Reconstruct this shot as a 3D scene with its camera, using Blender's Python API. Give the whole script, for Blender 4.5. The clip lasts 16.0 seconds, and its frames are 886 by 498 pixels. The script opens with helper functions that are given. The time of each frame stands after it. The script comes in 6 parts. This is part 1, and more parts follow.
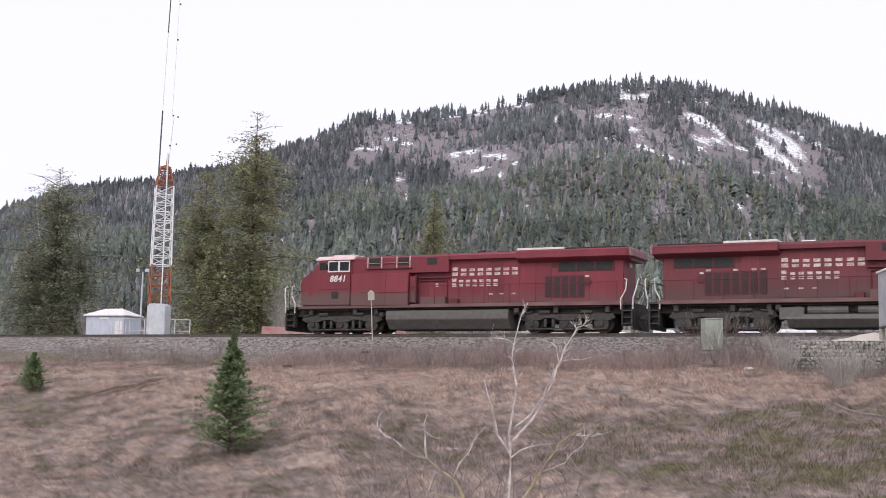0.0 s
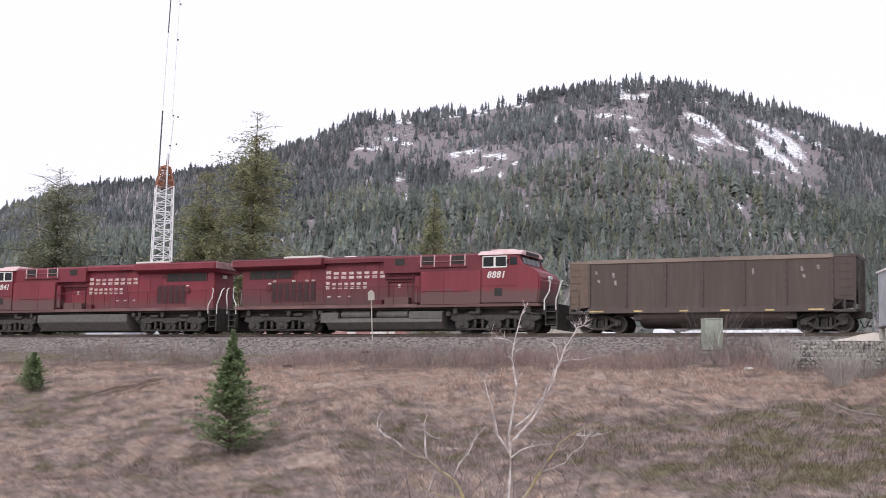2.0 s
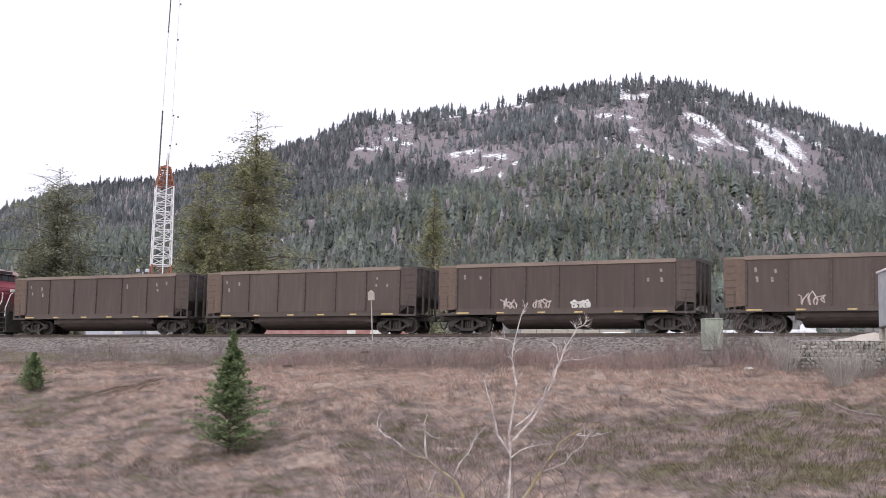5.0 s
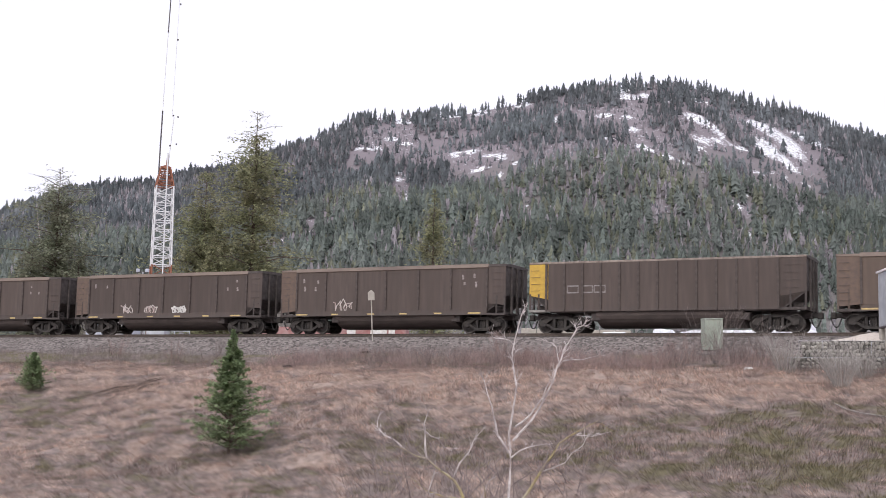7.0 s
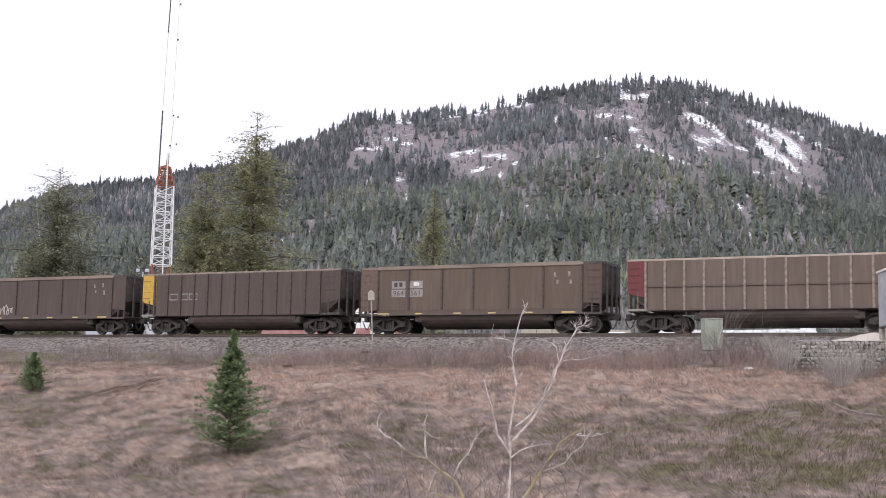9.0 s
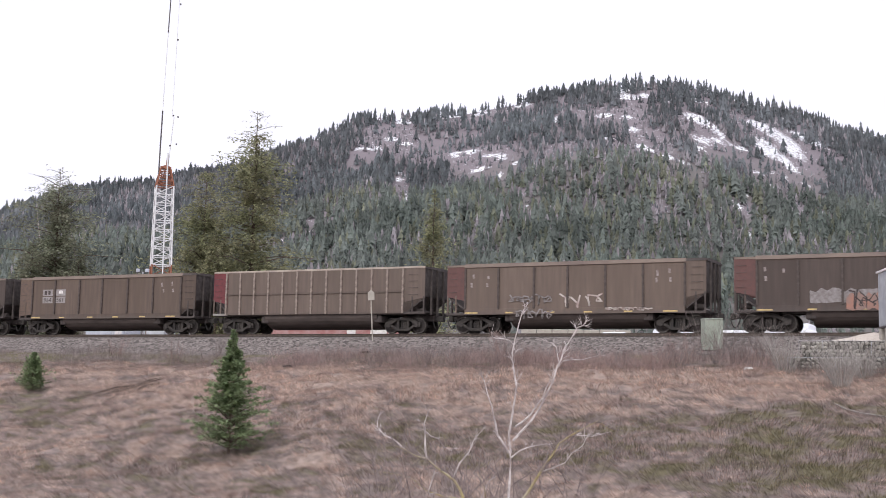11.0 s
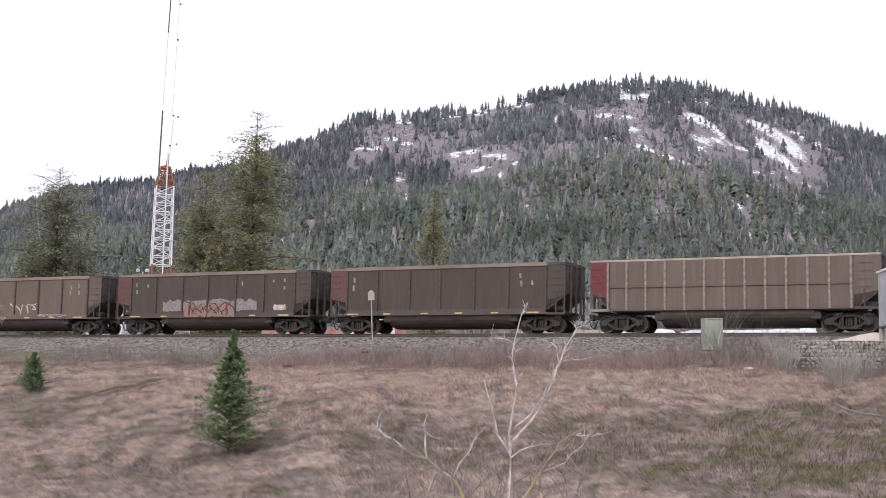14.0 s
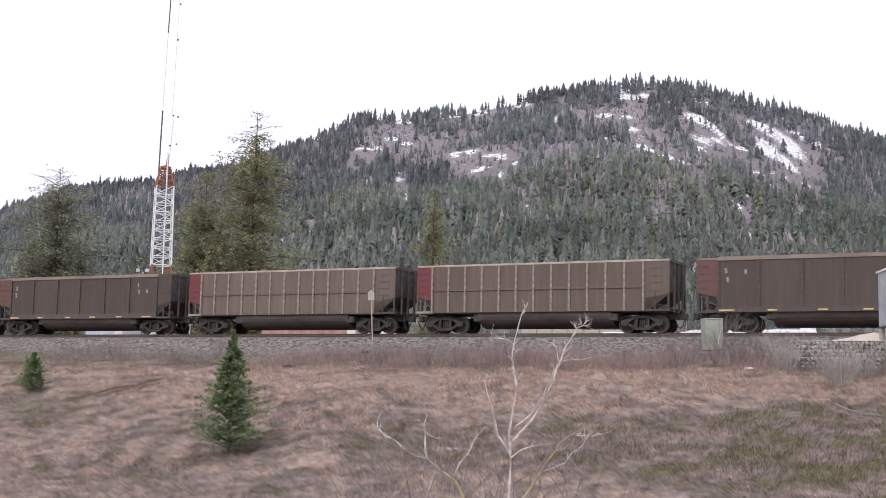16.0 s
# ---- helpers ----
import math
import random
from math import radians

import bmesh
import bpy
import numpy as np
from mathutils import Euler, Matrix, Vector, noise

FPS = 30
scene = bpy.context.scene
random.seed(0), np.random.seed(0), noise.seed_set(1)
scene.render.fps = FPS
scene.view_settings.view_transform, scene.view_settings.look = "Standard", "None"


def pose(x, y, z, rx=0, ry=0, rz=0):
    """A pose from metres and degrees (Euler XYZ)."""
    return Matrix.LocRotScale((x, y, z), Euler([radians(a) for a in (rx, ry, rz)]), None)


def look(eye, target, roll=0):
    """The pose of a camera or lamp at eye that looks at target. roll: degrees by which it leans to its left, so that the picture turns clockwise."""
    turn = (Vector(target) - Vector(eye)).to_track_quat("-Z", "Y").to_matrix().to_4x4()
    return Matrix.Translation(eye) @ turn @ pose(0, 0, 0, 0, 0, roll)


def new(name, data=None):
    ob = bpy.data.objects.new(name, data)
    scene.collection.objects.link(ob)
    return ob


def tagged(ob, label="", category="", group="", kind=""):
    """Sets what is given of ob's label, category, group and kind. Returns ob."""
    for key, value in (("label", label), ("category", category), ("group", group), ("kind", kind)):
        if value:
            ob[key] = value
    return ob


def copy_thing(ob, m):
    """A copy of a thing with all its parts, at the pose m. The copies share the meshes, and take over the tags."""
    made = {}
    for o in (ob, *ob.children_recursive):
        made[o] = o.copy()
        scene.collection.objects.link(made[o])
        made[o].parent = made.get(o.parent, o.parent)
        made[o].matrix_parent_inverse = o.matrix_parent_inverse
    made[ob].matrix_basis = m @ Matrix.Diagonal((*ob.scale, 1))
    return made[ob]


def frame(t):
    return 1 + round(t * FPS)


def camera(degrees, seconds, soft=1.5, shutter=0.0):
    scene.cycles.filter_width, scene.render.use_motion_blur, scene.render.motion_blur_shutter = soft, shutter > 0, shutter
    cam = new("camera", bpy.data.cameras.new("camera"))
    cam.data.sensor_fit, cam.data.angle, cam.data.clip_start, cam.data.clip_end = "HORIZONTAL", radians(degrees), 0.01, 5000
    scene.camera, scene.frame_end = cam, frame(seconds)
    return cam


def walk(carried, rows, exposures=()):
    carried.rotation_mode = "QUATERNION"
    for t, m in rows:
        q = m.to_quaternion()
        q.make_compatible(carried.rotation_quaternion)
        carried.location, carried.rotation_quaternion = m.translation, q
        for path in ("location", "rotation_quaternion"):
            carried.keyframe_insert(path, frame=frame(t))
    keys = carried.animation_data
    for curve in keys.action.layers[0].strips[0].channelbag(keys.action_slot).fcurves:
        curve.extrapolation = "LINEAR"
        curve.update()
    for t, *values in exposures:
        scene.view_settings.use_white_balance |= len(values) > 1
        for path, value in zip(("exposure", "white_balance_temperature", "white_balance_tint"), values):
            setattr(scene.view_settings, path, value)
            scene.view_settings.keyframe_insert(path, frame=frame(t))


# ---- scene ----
cam = camera(39.0, 16.0, soft=0.85, shutter=0.12)
HERE = Matrix.Translation((0, 0, -3.3)) @ pose(0, 0, 0, 96.555, 0, 0) @ pose(0, 0, 0, 0, 0, 1.2)
walk(cam, [(0, HERE), (16, HERE)], exposures=[(0, -0.05), (2, -0.03), (4, 0.0), (16, 0.0)])

# ---- sky and sun: a bright, closed overcast ----
world = bpy.data.worlds.new("overcast")
scene.world = world
world.use_nodes = True
wn, wl = world.node_tree.nodes, world.node_tree.links
sky = wn.new("ShaderNodeTexSky")
sky.sky_type, sky.sun_disc = "NISHITA", False
sky.sun_elevation, sky.sun_rotation = radians(36), radians(200)
sky.dust_density, sky.air_density = 4.0, 1.0
dim = wn.new("ShaderNodeVectorMath")
dim.operation = "SCALE"
dim.inputs["Scale"].default_value = 0.10
cloud = wn.new("ShaderNodeMixRGB")
cloud.inputs[0].default_value = 0.88
cloud.inputs[2].default_value = (1.13, 1.11, 1.25, 1)
wl.new(sky.outputs[0], dim.inputs[0])
wl.new(dim.outputs[0], cloud.inputs[1])
wl.new(cloud.outputs[0], wn["Background"].inputs[0])
wn["Background"].inputs[1].default_value = 1.0
sun = new("sun", bpy.data.lights.new("sun", "SUN"))
sun.data.energy, sun.data.angle, sun.data.color = 1.5, radians(30), (1.0, 0.97, 0.94)
sun.matrix_world = look((-30, -80, 62), (0, 0, 0))
scene.view_settings.exposure = 0.0


# ---- materials ----
def mat(name, c1, c2, scale=3.0, rough=0.8, metal=0.0, bump=0.15, c3=None, scale3=0.4, amount3=0.6, stretch=(1, 1, 1), island=0.0, objrand=0.0, spec=0.4, low=0.35, high=0.65, translucent=0.0, shade=False):
    """Two colours mixed by fine noise, a third by broad noise; bump from the fine noise."""
    m = bpy.data.materials.new(name)
    m.use_nodes = True
    n, l = m.node_tree.nodes, m.node_tree.links
    b = n["Principled BSDF"]
    b.inputs["Roughness"].default_value, b.inputs["Metallic"].default_value = rough, metal
    b.inputs["Specular IOR Level"].default_value = spec
    tc, mp = n.new("ShaderNodeTexCoord"), n.new("ShaderNodeMapping")
    mp.inputs["Scale"].default_value = stretch
    l.new(tc.outputs["Object"], mp.inputs["Vector"])
    fine = n.new("ShaderNodeTexNoise")
    fine.inputs["Scale"].default_value, fine.inputs["Detail"].default_value = scale, 6
    l.new(mp.outputs[0], fine.inputs["Vector"])
    rng = n.new("ShaderNodeMapRange")
    rng.inputs["From Min"].default_value, rng.inputs["From Max"].default_value = low, high
    l.new(fine.outputs["Fac"], rng.inputs["Value"])
    mix = n.new("ShaderNodeMixRGB")
    mix.inputs[1].default_value, mix.inputs[2].default_value = (*c1, 1), (*c2, 1)
    l.new(rng.outputs[0], mix.inputs[0])
    last = mix
    if c3:
        broad = n.new("ShaderNodeTexNoise")
        broad.inputs["Scale"].default_value, broad.inputs["Detail"].default_value = scale3, 4
        l.new(mp.outputs[0], broad.inputs["Vector"])
        r3 = n.new("ShaderNodeMapRange")
        r3.inputs["From Min"].default_value, r3.inputs["From Max"].default_value = 0.42, 0.66
        r3.inputs["To Max"].default_value = amount3
        l.new(broad.outputs["Fac"], r3.inputs["Value"])
        m3 = n.new("ShaderNodeMixRGB")
        m3.inputs[2].default_value = (*c3, 1)
        l.new(r3.outputs[0], m3.inputs[0])
        l.new(last.outputs[0], m3.inputs[1])
        last = m3
    if island or objrand:
        if island:
            src = n.new("ShaderNodeNewGeometry").outputs["Random Per Island"]
        else:
            src = n.new("ShaderNodeObjectInfo").outputs["Random"]
        ir = n.new("ShaderNodeMapRange")
        k = island or objrand
        ir.inputs["To Min"].default_value, ir.inputs["To Max"].default_value = 1 - k, 1 + k
        l.new(src, ir.inputs["Value"])
        sc = n.new("ShaderNodeVectorMath")
        sc.operation = "SCALE"
        l.new(last.outputs[0], sc.inputs[0])
        l.new(ir.outputs[0], sc.inputs["Scale"])
        last = sc
    if shade:
        at, sc = n.new("ShaderNodeAttribute"), n.new("ShaderNodeVectorMath")
        at.attribute_name, sc.operation = "shade", "SCALE"
        l.new(last.outputs[0], sc.inputs[0])
        l.new(at.outputs["Fac"], sc.inputs["Scale"])
        last = sc
    l.new(last.outputs[0], b.inputs["Base Color"])
    if translucent:
        tl, ms = n.new("ShaderNodeBsdfTranslucent"), n.new("ShaderNodeMixShader")
        ms.inputs[0].default_value = translucent
        l.new(last.outputs[0], tl.inputs["Color"])
        l.new(b.outputs[0], ms.inputs[1])
        l.new(tl.outputs[0], ms.inputs[2])
        l.new(ms.outputs[0], n["Material Output"].inputs["Surface"])
    if bump:
        bp = n.new("ShaderNodeBump")
        bp.inputs["Strength"].default_value, bp.inputs["Distance"].default_value = bump, 0.05
        l.new(fine.outputs["Fac"], bp.inputs["Height"])
        l.new(bp.outputs[0], b.inputs["Normal"])
    return m


# needle colour is raised and shifted blue: distance haze painted into it
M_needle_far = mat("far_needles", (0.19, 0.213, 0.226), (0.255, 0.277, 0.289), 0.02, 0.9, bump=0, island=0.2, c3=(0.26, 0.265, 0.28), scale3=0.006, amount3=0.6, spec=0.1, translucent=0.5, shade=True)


# ---- land ----
TURN = -26.739
TH = radians(26.739)
CX, CY = 0.697, 70.791


def on_track(s, v=0.0):
    """Plan place s metres along the track and v metres beyond it."""
    return CX + s * math.cos(TH) + v * math.sin(TH), CY - s * math.sin(TH) + v * math.cos(TH)


def vnoise(x, y, size, seed):
    """Smooth value noise in 0..1."""
    r = np.random.RandomState(seed).rand(256, 256)
    u, v = np.asarray(x) / size, np.asarray(y) / size
    i, j = np.floor(u).astype(int), np.floor(v).astype(int)
    fu, fv = u - i, v - j
    fu, fv = fu * fu * (3 - 2 * fu), fv * fv * (3 - 2 * fv)
    a, b = r[i % 256, j % 256], r[(i + 1) % 256, j % 256]
    c, d = r[i % 256, (j + 1) % 256], r[(i + 1) % 256, (j + 1) % 256]
    return (a * (1 - fu) + b * fu) * (1 - fv) + (c * (1 - fu) + d * fu) * fv


BANK = [(-60, 0.6), (-34, 0.5), (-20, 0.3), (-9, -0.9), (-4, -1.1), (-2.1, -0.3), (-1.7, -0.22), (1.7, -0.22), (2.1, -0.3), (4.0, -1.15), (6.5, -1.75), (9.5, -2.2), (13, -2.8), (20, -4.35), (30, -6.4), (38, -7.5), (46, -7.8), (54, -6.8), (60, -5.6), (66, -4.9), (90, -4.4), (2600, -4.0)]
RIDGE = [(-2600, 100), (-1400, 120), (-760, 172), (-577, 187), (-537, 197), (-497, 212), (-457, 228), (-402, 234), (-354, 237), (-307, 249), (-252, 259), (-212, 275), (-167, 294), (-137, 309), (-99, 325), (-48, 325), (21, 334), (97, 350), (145, 365), (215, 373), (298, 375), (367, 356), (422, 343), (477, 326), (538, 312), (580, 297), (760, 277), (1400, 200), (2600, 150)]


def land(x, y):
    """Height of the ground."""
    d = (CX - x) * math.sin(TH) + (CY - y) * math.cos(TH)
    near = np.interp(d, [p[0] for p in BANK], [p[1] for p in BANK])
    rough = np.clip((d - 4.5) / 4, 0, 1)
    near = near + rough * (0.24 * (vnoise(x, y, 5.0, 3) - 0.5) + 0.16 * (vnoise(x, y, 1.3, 4) - 0.5) + 0.2 * (vnoise(x, y, 0.75, 5) - 0.5))
    top = np.interp(x * 1500 / np.clip(y, 650, 1500), [p[0] for p in RIDGE], [p[1] for p in RIDGE])
    g = np.clip((y - 640) / 860, 0, 1)
    hill = top * g
    bumps = (vnoise(x, y, 160, 7) - 0.5) * 24 + (vnoise(x, y, 60, 8) - 0.5) * 9
    hill = hill + bumps * np.clip(g * 3, 0, 1) * np.clip((1500 - y) / 200, 0.12, 1)
    hill = hill - np.clip(y - 1500, 0, None) * 0.25
    return near + np.clip(hill, -200, None)


def grid_steps(stops):
    """Coordinates between stops, (place, step) each."""
    out = []
    for (a, step), (b, _) in zip(stops, stops[1:]):
        out += list(np.arange(a, b, step))
    return np.array(out + [stops[-1][0]])


def raw_mesh(name, verts, faces, material, smooth=False):
    """A mesh from arrays: verts n x 3, faces m x 3 or m x 4."""
    me = bpy.data.meshes.new(name)
    verts, faces = np.asarray(verts, np.float32), np.asarray(faces, np.int32)
    k = faces.shape[1]
    me.vertices.add(len(verts))
    me.vertices.foreach_set("co", verts.ravel())
    me.loops.add(faces.size)
    me.loops.foreach_set("vertex_index", faces.ravel())
    me.polygons.add(len(faces))
    me.polygons.foreach_set("loop_start", np.arange(0, faces.size, k, dtype=np.int32))
    me.polygons.foreach_set("use_smooth", np.full(len(faces), smooth))
    me.update(calc_edges=True)
    me.materials.append(material)
    return me


# clearings and snow on the hill: plan centre, half widths
SNOW_WEST = [(-53, 1482, 11, 18), (-46, 1480, 7, 20), (-60, 1370, 9, 18), (-45, 1353, 11, 11), (-84, 1280, 12, 18), (-72, 1306, 5, 20), (10, 1276, 8, 32), (27, 1276, 9, 28), (47, 1236, 10, 8), (57, 1220, 6, 16), (68, 1185, 5, 9), (35, 1198, 12, 10), (52, 1158, 4, 13), (-44, 1214, 4, 8), (-44, 1191, 5, 12), (-33, 1125, 5, 24), (68, 1031, 3, 7), (-19, 1105, 2, 10), (-147, 1030, 6, 8), (-134, 1018, 2, 14)]
SNOW_CREST = [(8, 1492, 19, 8), (42, 1482, 12, 15), (93, 1486, 13, 14), (122, 1350, 6, 14), (212, 1478, 12, 22), (213, 1440, 14, 23), (234, 1447, 9, 19), (290, 1428, 9, 14), (262, 1418, 10, 8), (304, 1432, 6, 10), (174, 1343, 10, 14), (196, 1327, 8, 15), (192, 1260, 7, 16), (162, 1231, 6, 10), (190, 1190, 8, 18), (197, 1171, 5, 12), (206, 1144, 9, 16), (218, 1120, 6, 18)]
SNOW_EAST = [(268, 1314, 14, 40), (277, 1288, 8, 26), (283, 1266, 6, 26), (257, 1226, 10, 10), (247, 1202, 9, 14), (274, 1237, 8, 10), (296, 1234, 11, 9), (351, 1348, 19, 62), (330, 1255, 16, 39), (405, 1450, 8, 30), (401, 1358, 22, 40), (361, 1288, 13, 46), (340, 1225, 8, 33), (294, 1171, 11, 7), (314, 1184, 3, 8), (324, 1174, 4, 10), (302, 1138, 3, 8), (259, 1064, 4, 8), (245, 1032, 6, 10), (294, 1052, 5, 12), (327, 1064, 4, 22), (233, 948, 3, 14), (340, 1164, 5, 8)]
SNOW = SNOW_WEST + SNOW_CREST + SNOW_EAST
BARE = [(-61, 1361, 40, 116), (35, 1256, 36, 68), (-156, 1397, 20, 100), (182, 1359, 55, 76), (192, 1215, 41, 79), (42, 1473, 88, 27), (259, 1281, 25, 94), (348, 1323, 46, 140), (-37, 1149, 13, 84), (-125, 998, 32, 42), (175, 997, 13, 18), (304, 1068, 29, 40), (251, 1024, 16, 35), (71, 1086, 13, 36), (232, 953, 6, 23), (-104, 1060, 24, 26), (114, 1198, 21, 68)]
FIELDS = [(-86, 253, 7, 23), (-31, 244, 4, 16)]
def patch_field(x, y, spots):
    """How far inside the nearest of the spots a place lies: 1 at a centre, 0 at the rim and outside."""
    best = np.zeros(np.shape(x))
    for cx, cy, rx, ry in spots:
        best = np.maximum(best, np.clip(1 - ((x - cx) / rx) ** 2 - ((y - cy) / ry) ** 2, 0, 1))
    return best


def tone(x, y):
    """Kinds of grass on the bank: 0 dark olive, 0.5 mauve-grey, 1 pale straw."""
    d = (CX - x) * math.sin(TH) + (CY - y) * math.cos(TH)
    s = (x - CX) * math.cos(TH) - (y - CY) * math.sin(TH)
    v = np.interp(d, [7, 9.5, 12, 16, 19, 23, 28, 34], [0.5, 0.85, 1.0, 0.9, 0.62, 0.56, 0.62, 0.66])
    v = v - np.clip((s - 13) / 10, 0, 1) * np.interp(d, [13, 17, 24, 28], [0, 0.42, 0.34, 0.05])
    v = v - 0.22 * np.clip((-6 - s) / 8, 0, 1) * np.interp(d, [18, 24], [1, 0])
    v = np.where(d > 8, v, v - 0.15)
    return np.clip(v + 0.26 * (vnoise(x, y, 4.5, 31) - 0.5) + 0.4 * (vnoise(x, y, 1.4, 32) - 0.5) + 0.95 * (vnoise(x, y, 0.5, 33) - 0.5) + 0.6 * (vnoise(x, y, 0.26, 34) - 0.5), 0, 1)


def grass_material(name, island=0.0):
    k = 1.6 if island else 0.85
    m = mat(name, (0.8 * k,) * 3, (1.25 * k,) * 3, 3.5, 0.95, bump=0.6 if not island else 0, island=island, spec=0.1, translucent=0.3 if island else 0, low=0.4, high=0.6)
    n, l = m.node_tree.nodes, m.node_tree.links
    b = n["Principled BSDF"]
    base = b.inputs["Base Color"].links[0].from_socket
    at = n.new("ShaderNodeAttribute")
    at.attribute_name = "tone"
    ramp = n.new("ShaderNodeValToRGB")
    e = ramp.color_ramp.elements
    e[0].position, e[0].color = 0.08, (0.172, 0.153, 0.1, 1)
    e[1].position, e[1].color = 0.92, (0.37, 0.29, 0.247, 1)
    mid = e.new(0.5)
    mid.color = (0.238, 0.194, 0.181, 1)
    l.new(at.outputs["Fac"], ramp.inputs[0])
    mu = n.new("ShaderNodeMixRGB")
    mu.blend_type = "MULTIPLY"
    mu.inputs[0].default_value = 1.0
    l.new(ramp.outputs[0], mu.inputs[1])
    l.new(base, mu.inputs[2])
    l.new(mu.outputs[0], b.inputs["Base Color"])
    for k in n:
        if k.type == "BSDF_TRANSLUCENT":
            l.new(mu.outputs[0], k.inputs["Color"])
    return m


def ground_material():
    m = grass_material("ground")
    n, l = m.node_tree.nodes, m.node_tree.links
    b = n["Principled BSDF"]
    base = b.inputs["Base Color"].links[0].from_socket
    tc = next(k for k in n if k.type == "TEX_COORD")

    def layer(base, attribute, colour, a, z, size, spread):
        at = n.new("ShaderNodeAttribute")
        at.attribute_name = attribute
        nz = n.new("ShaderNodeTexNoise")
        nz.inputs["Scale"].default_value, nz.inputs["Detail"].default_value = size, 7
        nz.inputs["Roughness"].default_value = 0.65
        l.new(tc.outputs["Object"], nz.inputs["Vector"])
        add = n.new("ShaderNodeMath")
        add.operation = "MULTIPLY_ADD"
        l.new(nz.outputs["Fac"], add.inputs[0])
        add.inputs[1].default_value = spread
        l.new(at.outputs["Fac"], add.inputs[2])
        r = n.new("ShaderNodeMapRange")
        r.inputs["From Min"].default_value, r.inputs["From Max"].default_value = a, z
        l.new(add.outputs[0], r.inputs["Value"])
        mx = n.new("ShaderNodeMixRGB")
        l.new(r.outputs[0], mx.inputs[0])
        l.new(base, mx.inputs[1])
        if isinstance(colour, tuple):
            mx.inputs[2].default_value = (*colour, 1)
        else:
            l.new(colour, mx.inputs[2])
        return mx.outputs[0]

    def stones(c1, c2, size):
        vo = n.new("ShaderNodeTexVoronoi")
        vo.inputs["Scale"].default_value = size
        l.new(tc.outputs["Object"], vo.inputs["Vector"])
        mx = n.new("ShaderNodeMixRGB")
        mx.inputs[1].default_value, mx.inputs[2].default_value = (*c1, 1), (*c2, 1)
        sp = n.new("ShaderNodeSeparateColor")
        l.new(vo.outputs["Color"], sp.inputs[0])
        l.new(sp.outputs[0], mx.inputs[0])
        return mx.outputs[0]

    # wood floor lightened and bare slope blued, haze put into both colours
    base = layer(base, "wild", (0.19, 0.178, 0.172), 0.45, 0.7, 0.03, 0.3)
    base = layer(base, "bare", (0.235, 0.208, 0.225), 0.35, 0.7, 0.035, 0.5)
    base = layer(base, "field", (0.42, 0.33, 0.22), 0.4, 0.6, 0.05, 0.2)
    base = layer(base, "gravel", stones((0.075, 0.068, 0.064), (0.31, 0.275, 0.26), 8.0), 0.45, 0.75, 1.5, 0.5)
    base = layer(base, "snow", (0.86, 0.88, 0.92), 0.75, 0.79, 0.36, 1.0)
    l.new(base, b.inputs["Base Color"])
    return m


def make_ground():
    s = grid_steps([(-2300, 120), (-1100, 30), (-760, 6), (-120, 3), (-48, 0.6), (40, 3), (120, 6), (560, 30), (1100, 120), (2300, 1)])
    d = grid_steps([(-2300, 100), (-1700, 6), (-560, 9), (-120, 4), (-40, 1.2), (-6, 0.5), (2, 0.35), (44, 1.5), (80, 20), (300, 200), (2300, 1)])
    S, Dd = np.meshgrid(s, d)
    X = CX + S * math.cos(TH) - Dd * math.sin(TH)
    Y = CY - S * math.sin(TH) - Dd * math.cos(TH)
    Z = land(X, Y)
    w, h = len(s), len(d)
    i = (np.arange(h - 1)[:, None] * w + np.arange(w - 1)[None]).ravel()
    me = raw_mesh("ground", np.stack([X, Y, Z], -1).reshape(-1, 3), np.stack([i, i + w, i + w + 1, i + 1], -1), ground_material(), True)
    wild = np.clip((-Dd - 70) / 60, 0, 1)
    fields = {
        "wild": wild,
        "tone": tone(X, Y),
        "snow": np.maximum(0.315 * patch_field(X, Y, SNOW) ** 0.2, 0.14 * np.clip(patch_field(X, Y, BARE) * 3, 0, 1) * (Y > 500)),
        "bare": np.maximum(patch_field(X, Y, BARE), 0.6 * np.clip((Y - 1050) / 250, 0, 1)),
        "field": patch_field(X, Y, FIELDS),
        "gravel": np.clip((5.3 + 1.2 * (vnoise(X, Y, 2.5, 35) - 0.5) - np.abs(Dd)) / 1.6, 0, 1),
    }
    for k, v in fields.items():
        a = me.attributes.new(k, "FLOAT", "POINT")
        a.data.foreach_set("value", np.asarray(v, np.float32).ravel())
    return tagged(new("ground", me), "rough dry winter grass bank rising to a wooded hill", "ground", kind="structure")


def conifer_points(count, seed):
    r = np.random.RandomState(seed)
    x = r.uniform(-760, 760, count)
    y = 230 + 1275 * r.uniform(0, 1, count) ** 0.62
    keep = np.abs(x) < 0.4 * y + 60
    open_ = np.clip(patch_field(x, y + 26, [(a, b, c, d + 18) for a, b, c, d in BARE]) * 2.0, 0, 1)
    high = np.clip((y - 1080) / 220, 0, 1) * np.clip((x + 260) / 120, 0, 1) * np.clip((520 - x) / 120, 0, 1)
    thin = 1 - 0.8 * open_ - 0.85 * np.clip(patch_field(x, y + 36, [(a, b, c * 1.1 + 2, d + 36) for a, b, c, d in SNOW]) * 4, 0, 1)
    thin *= 1 - np.clip(patch_field(x, y, FIELDS) * 4, 0, 1)
    clump = 0.5 * vnoise(x, y, 34, 21) + 0.5 * vnoise(x, y, 90, 22)
    thin *= (1 - high) * (0.4 + 1.0 * clump) + high * np.clip((clump - 0.36) * 3.4, 0.08, 1)
    keep &= r.uniform(0, 1, count) < np.clip(thin, 0.03, 1)
    return x[keep], y[keep]


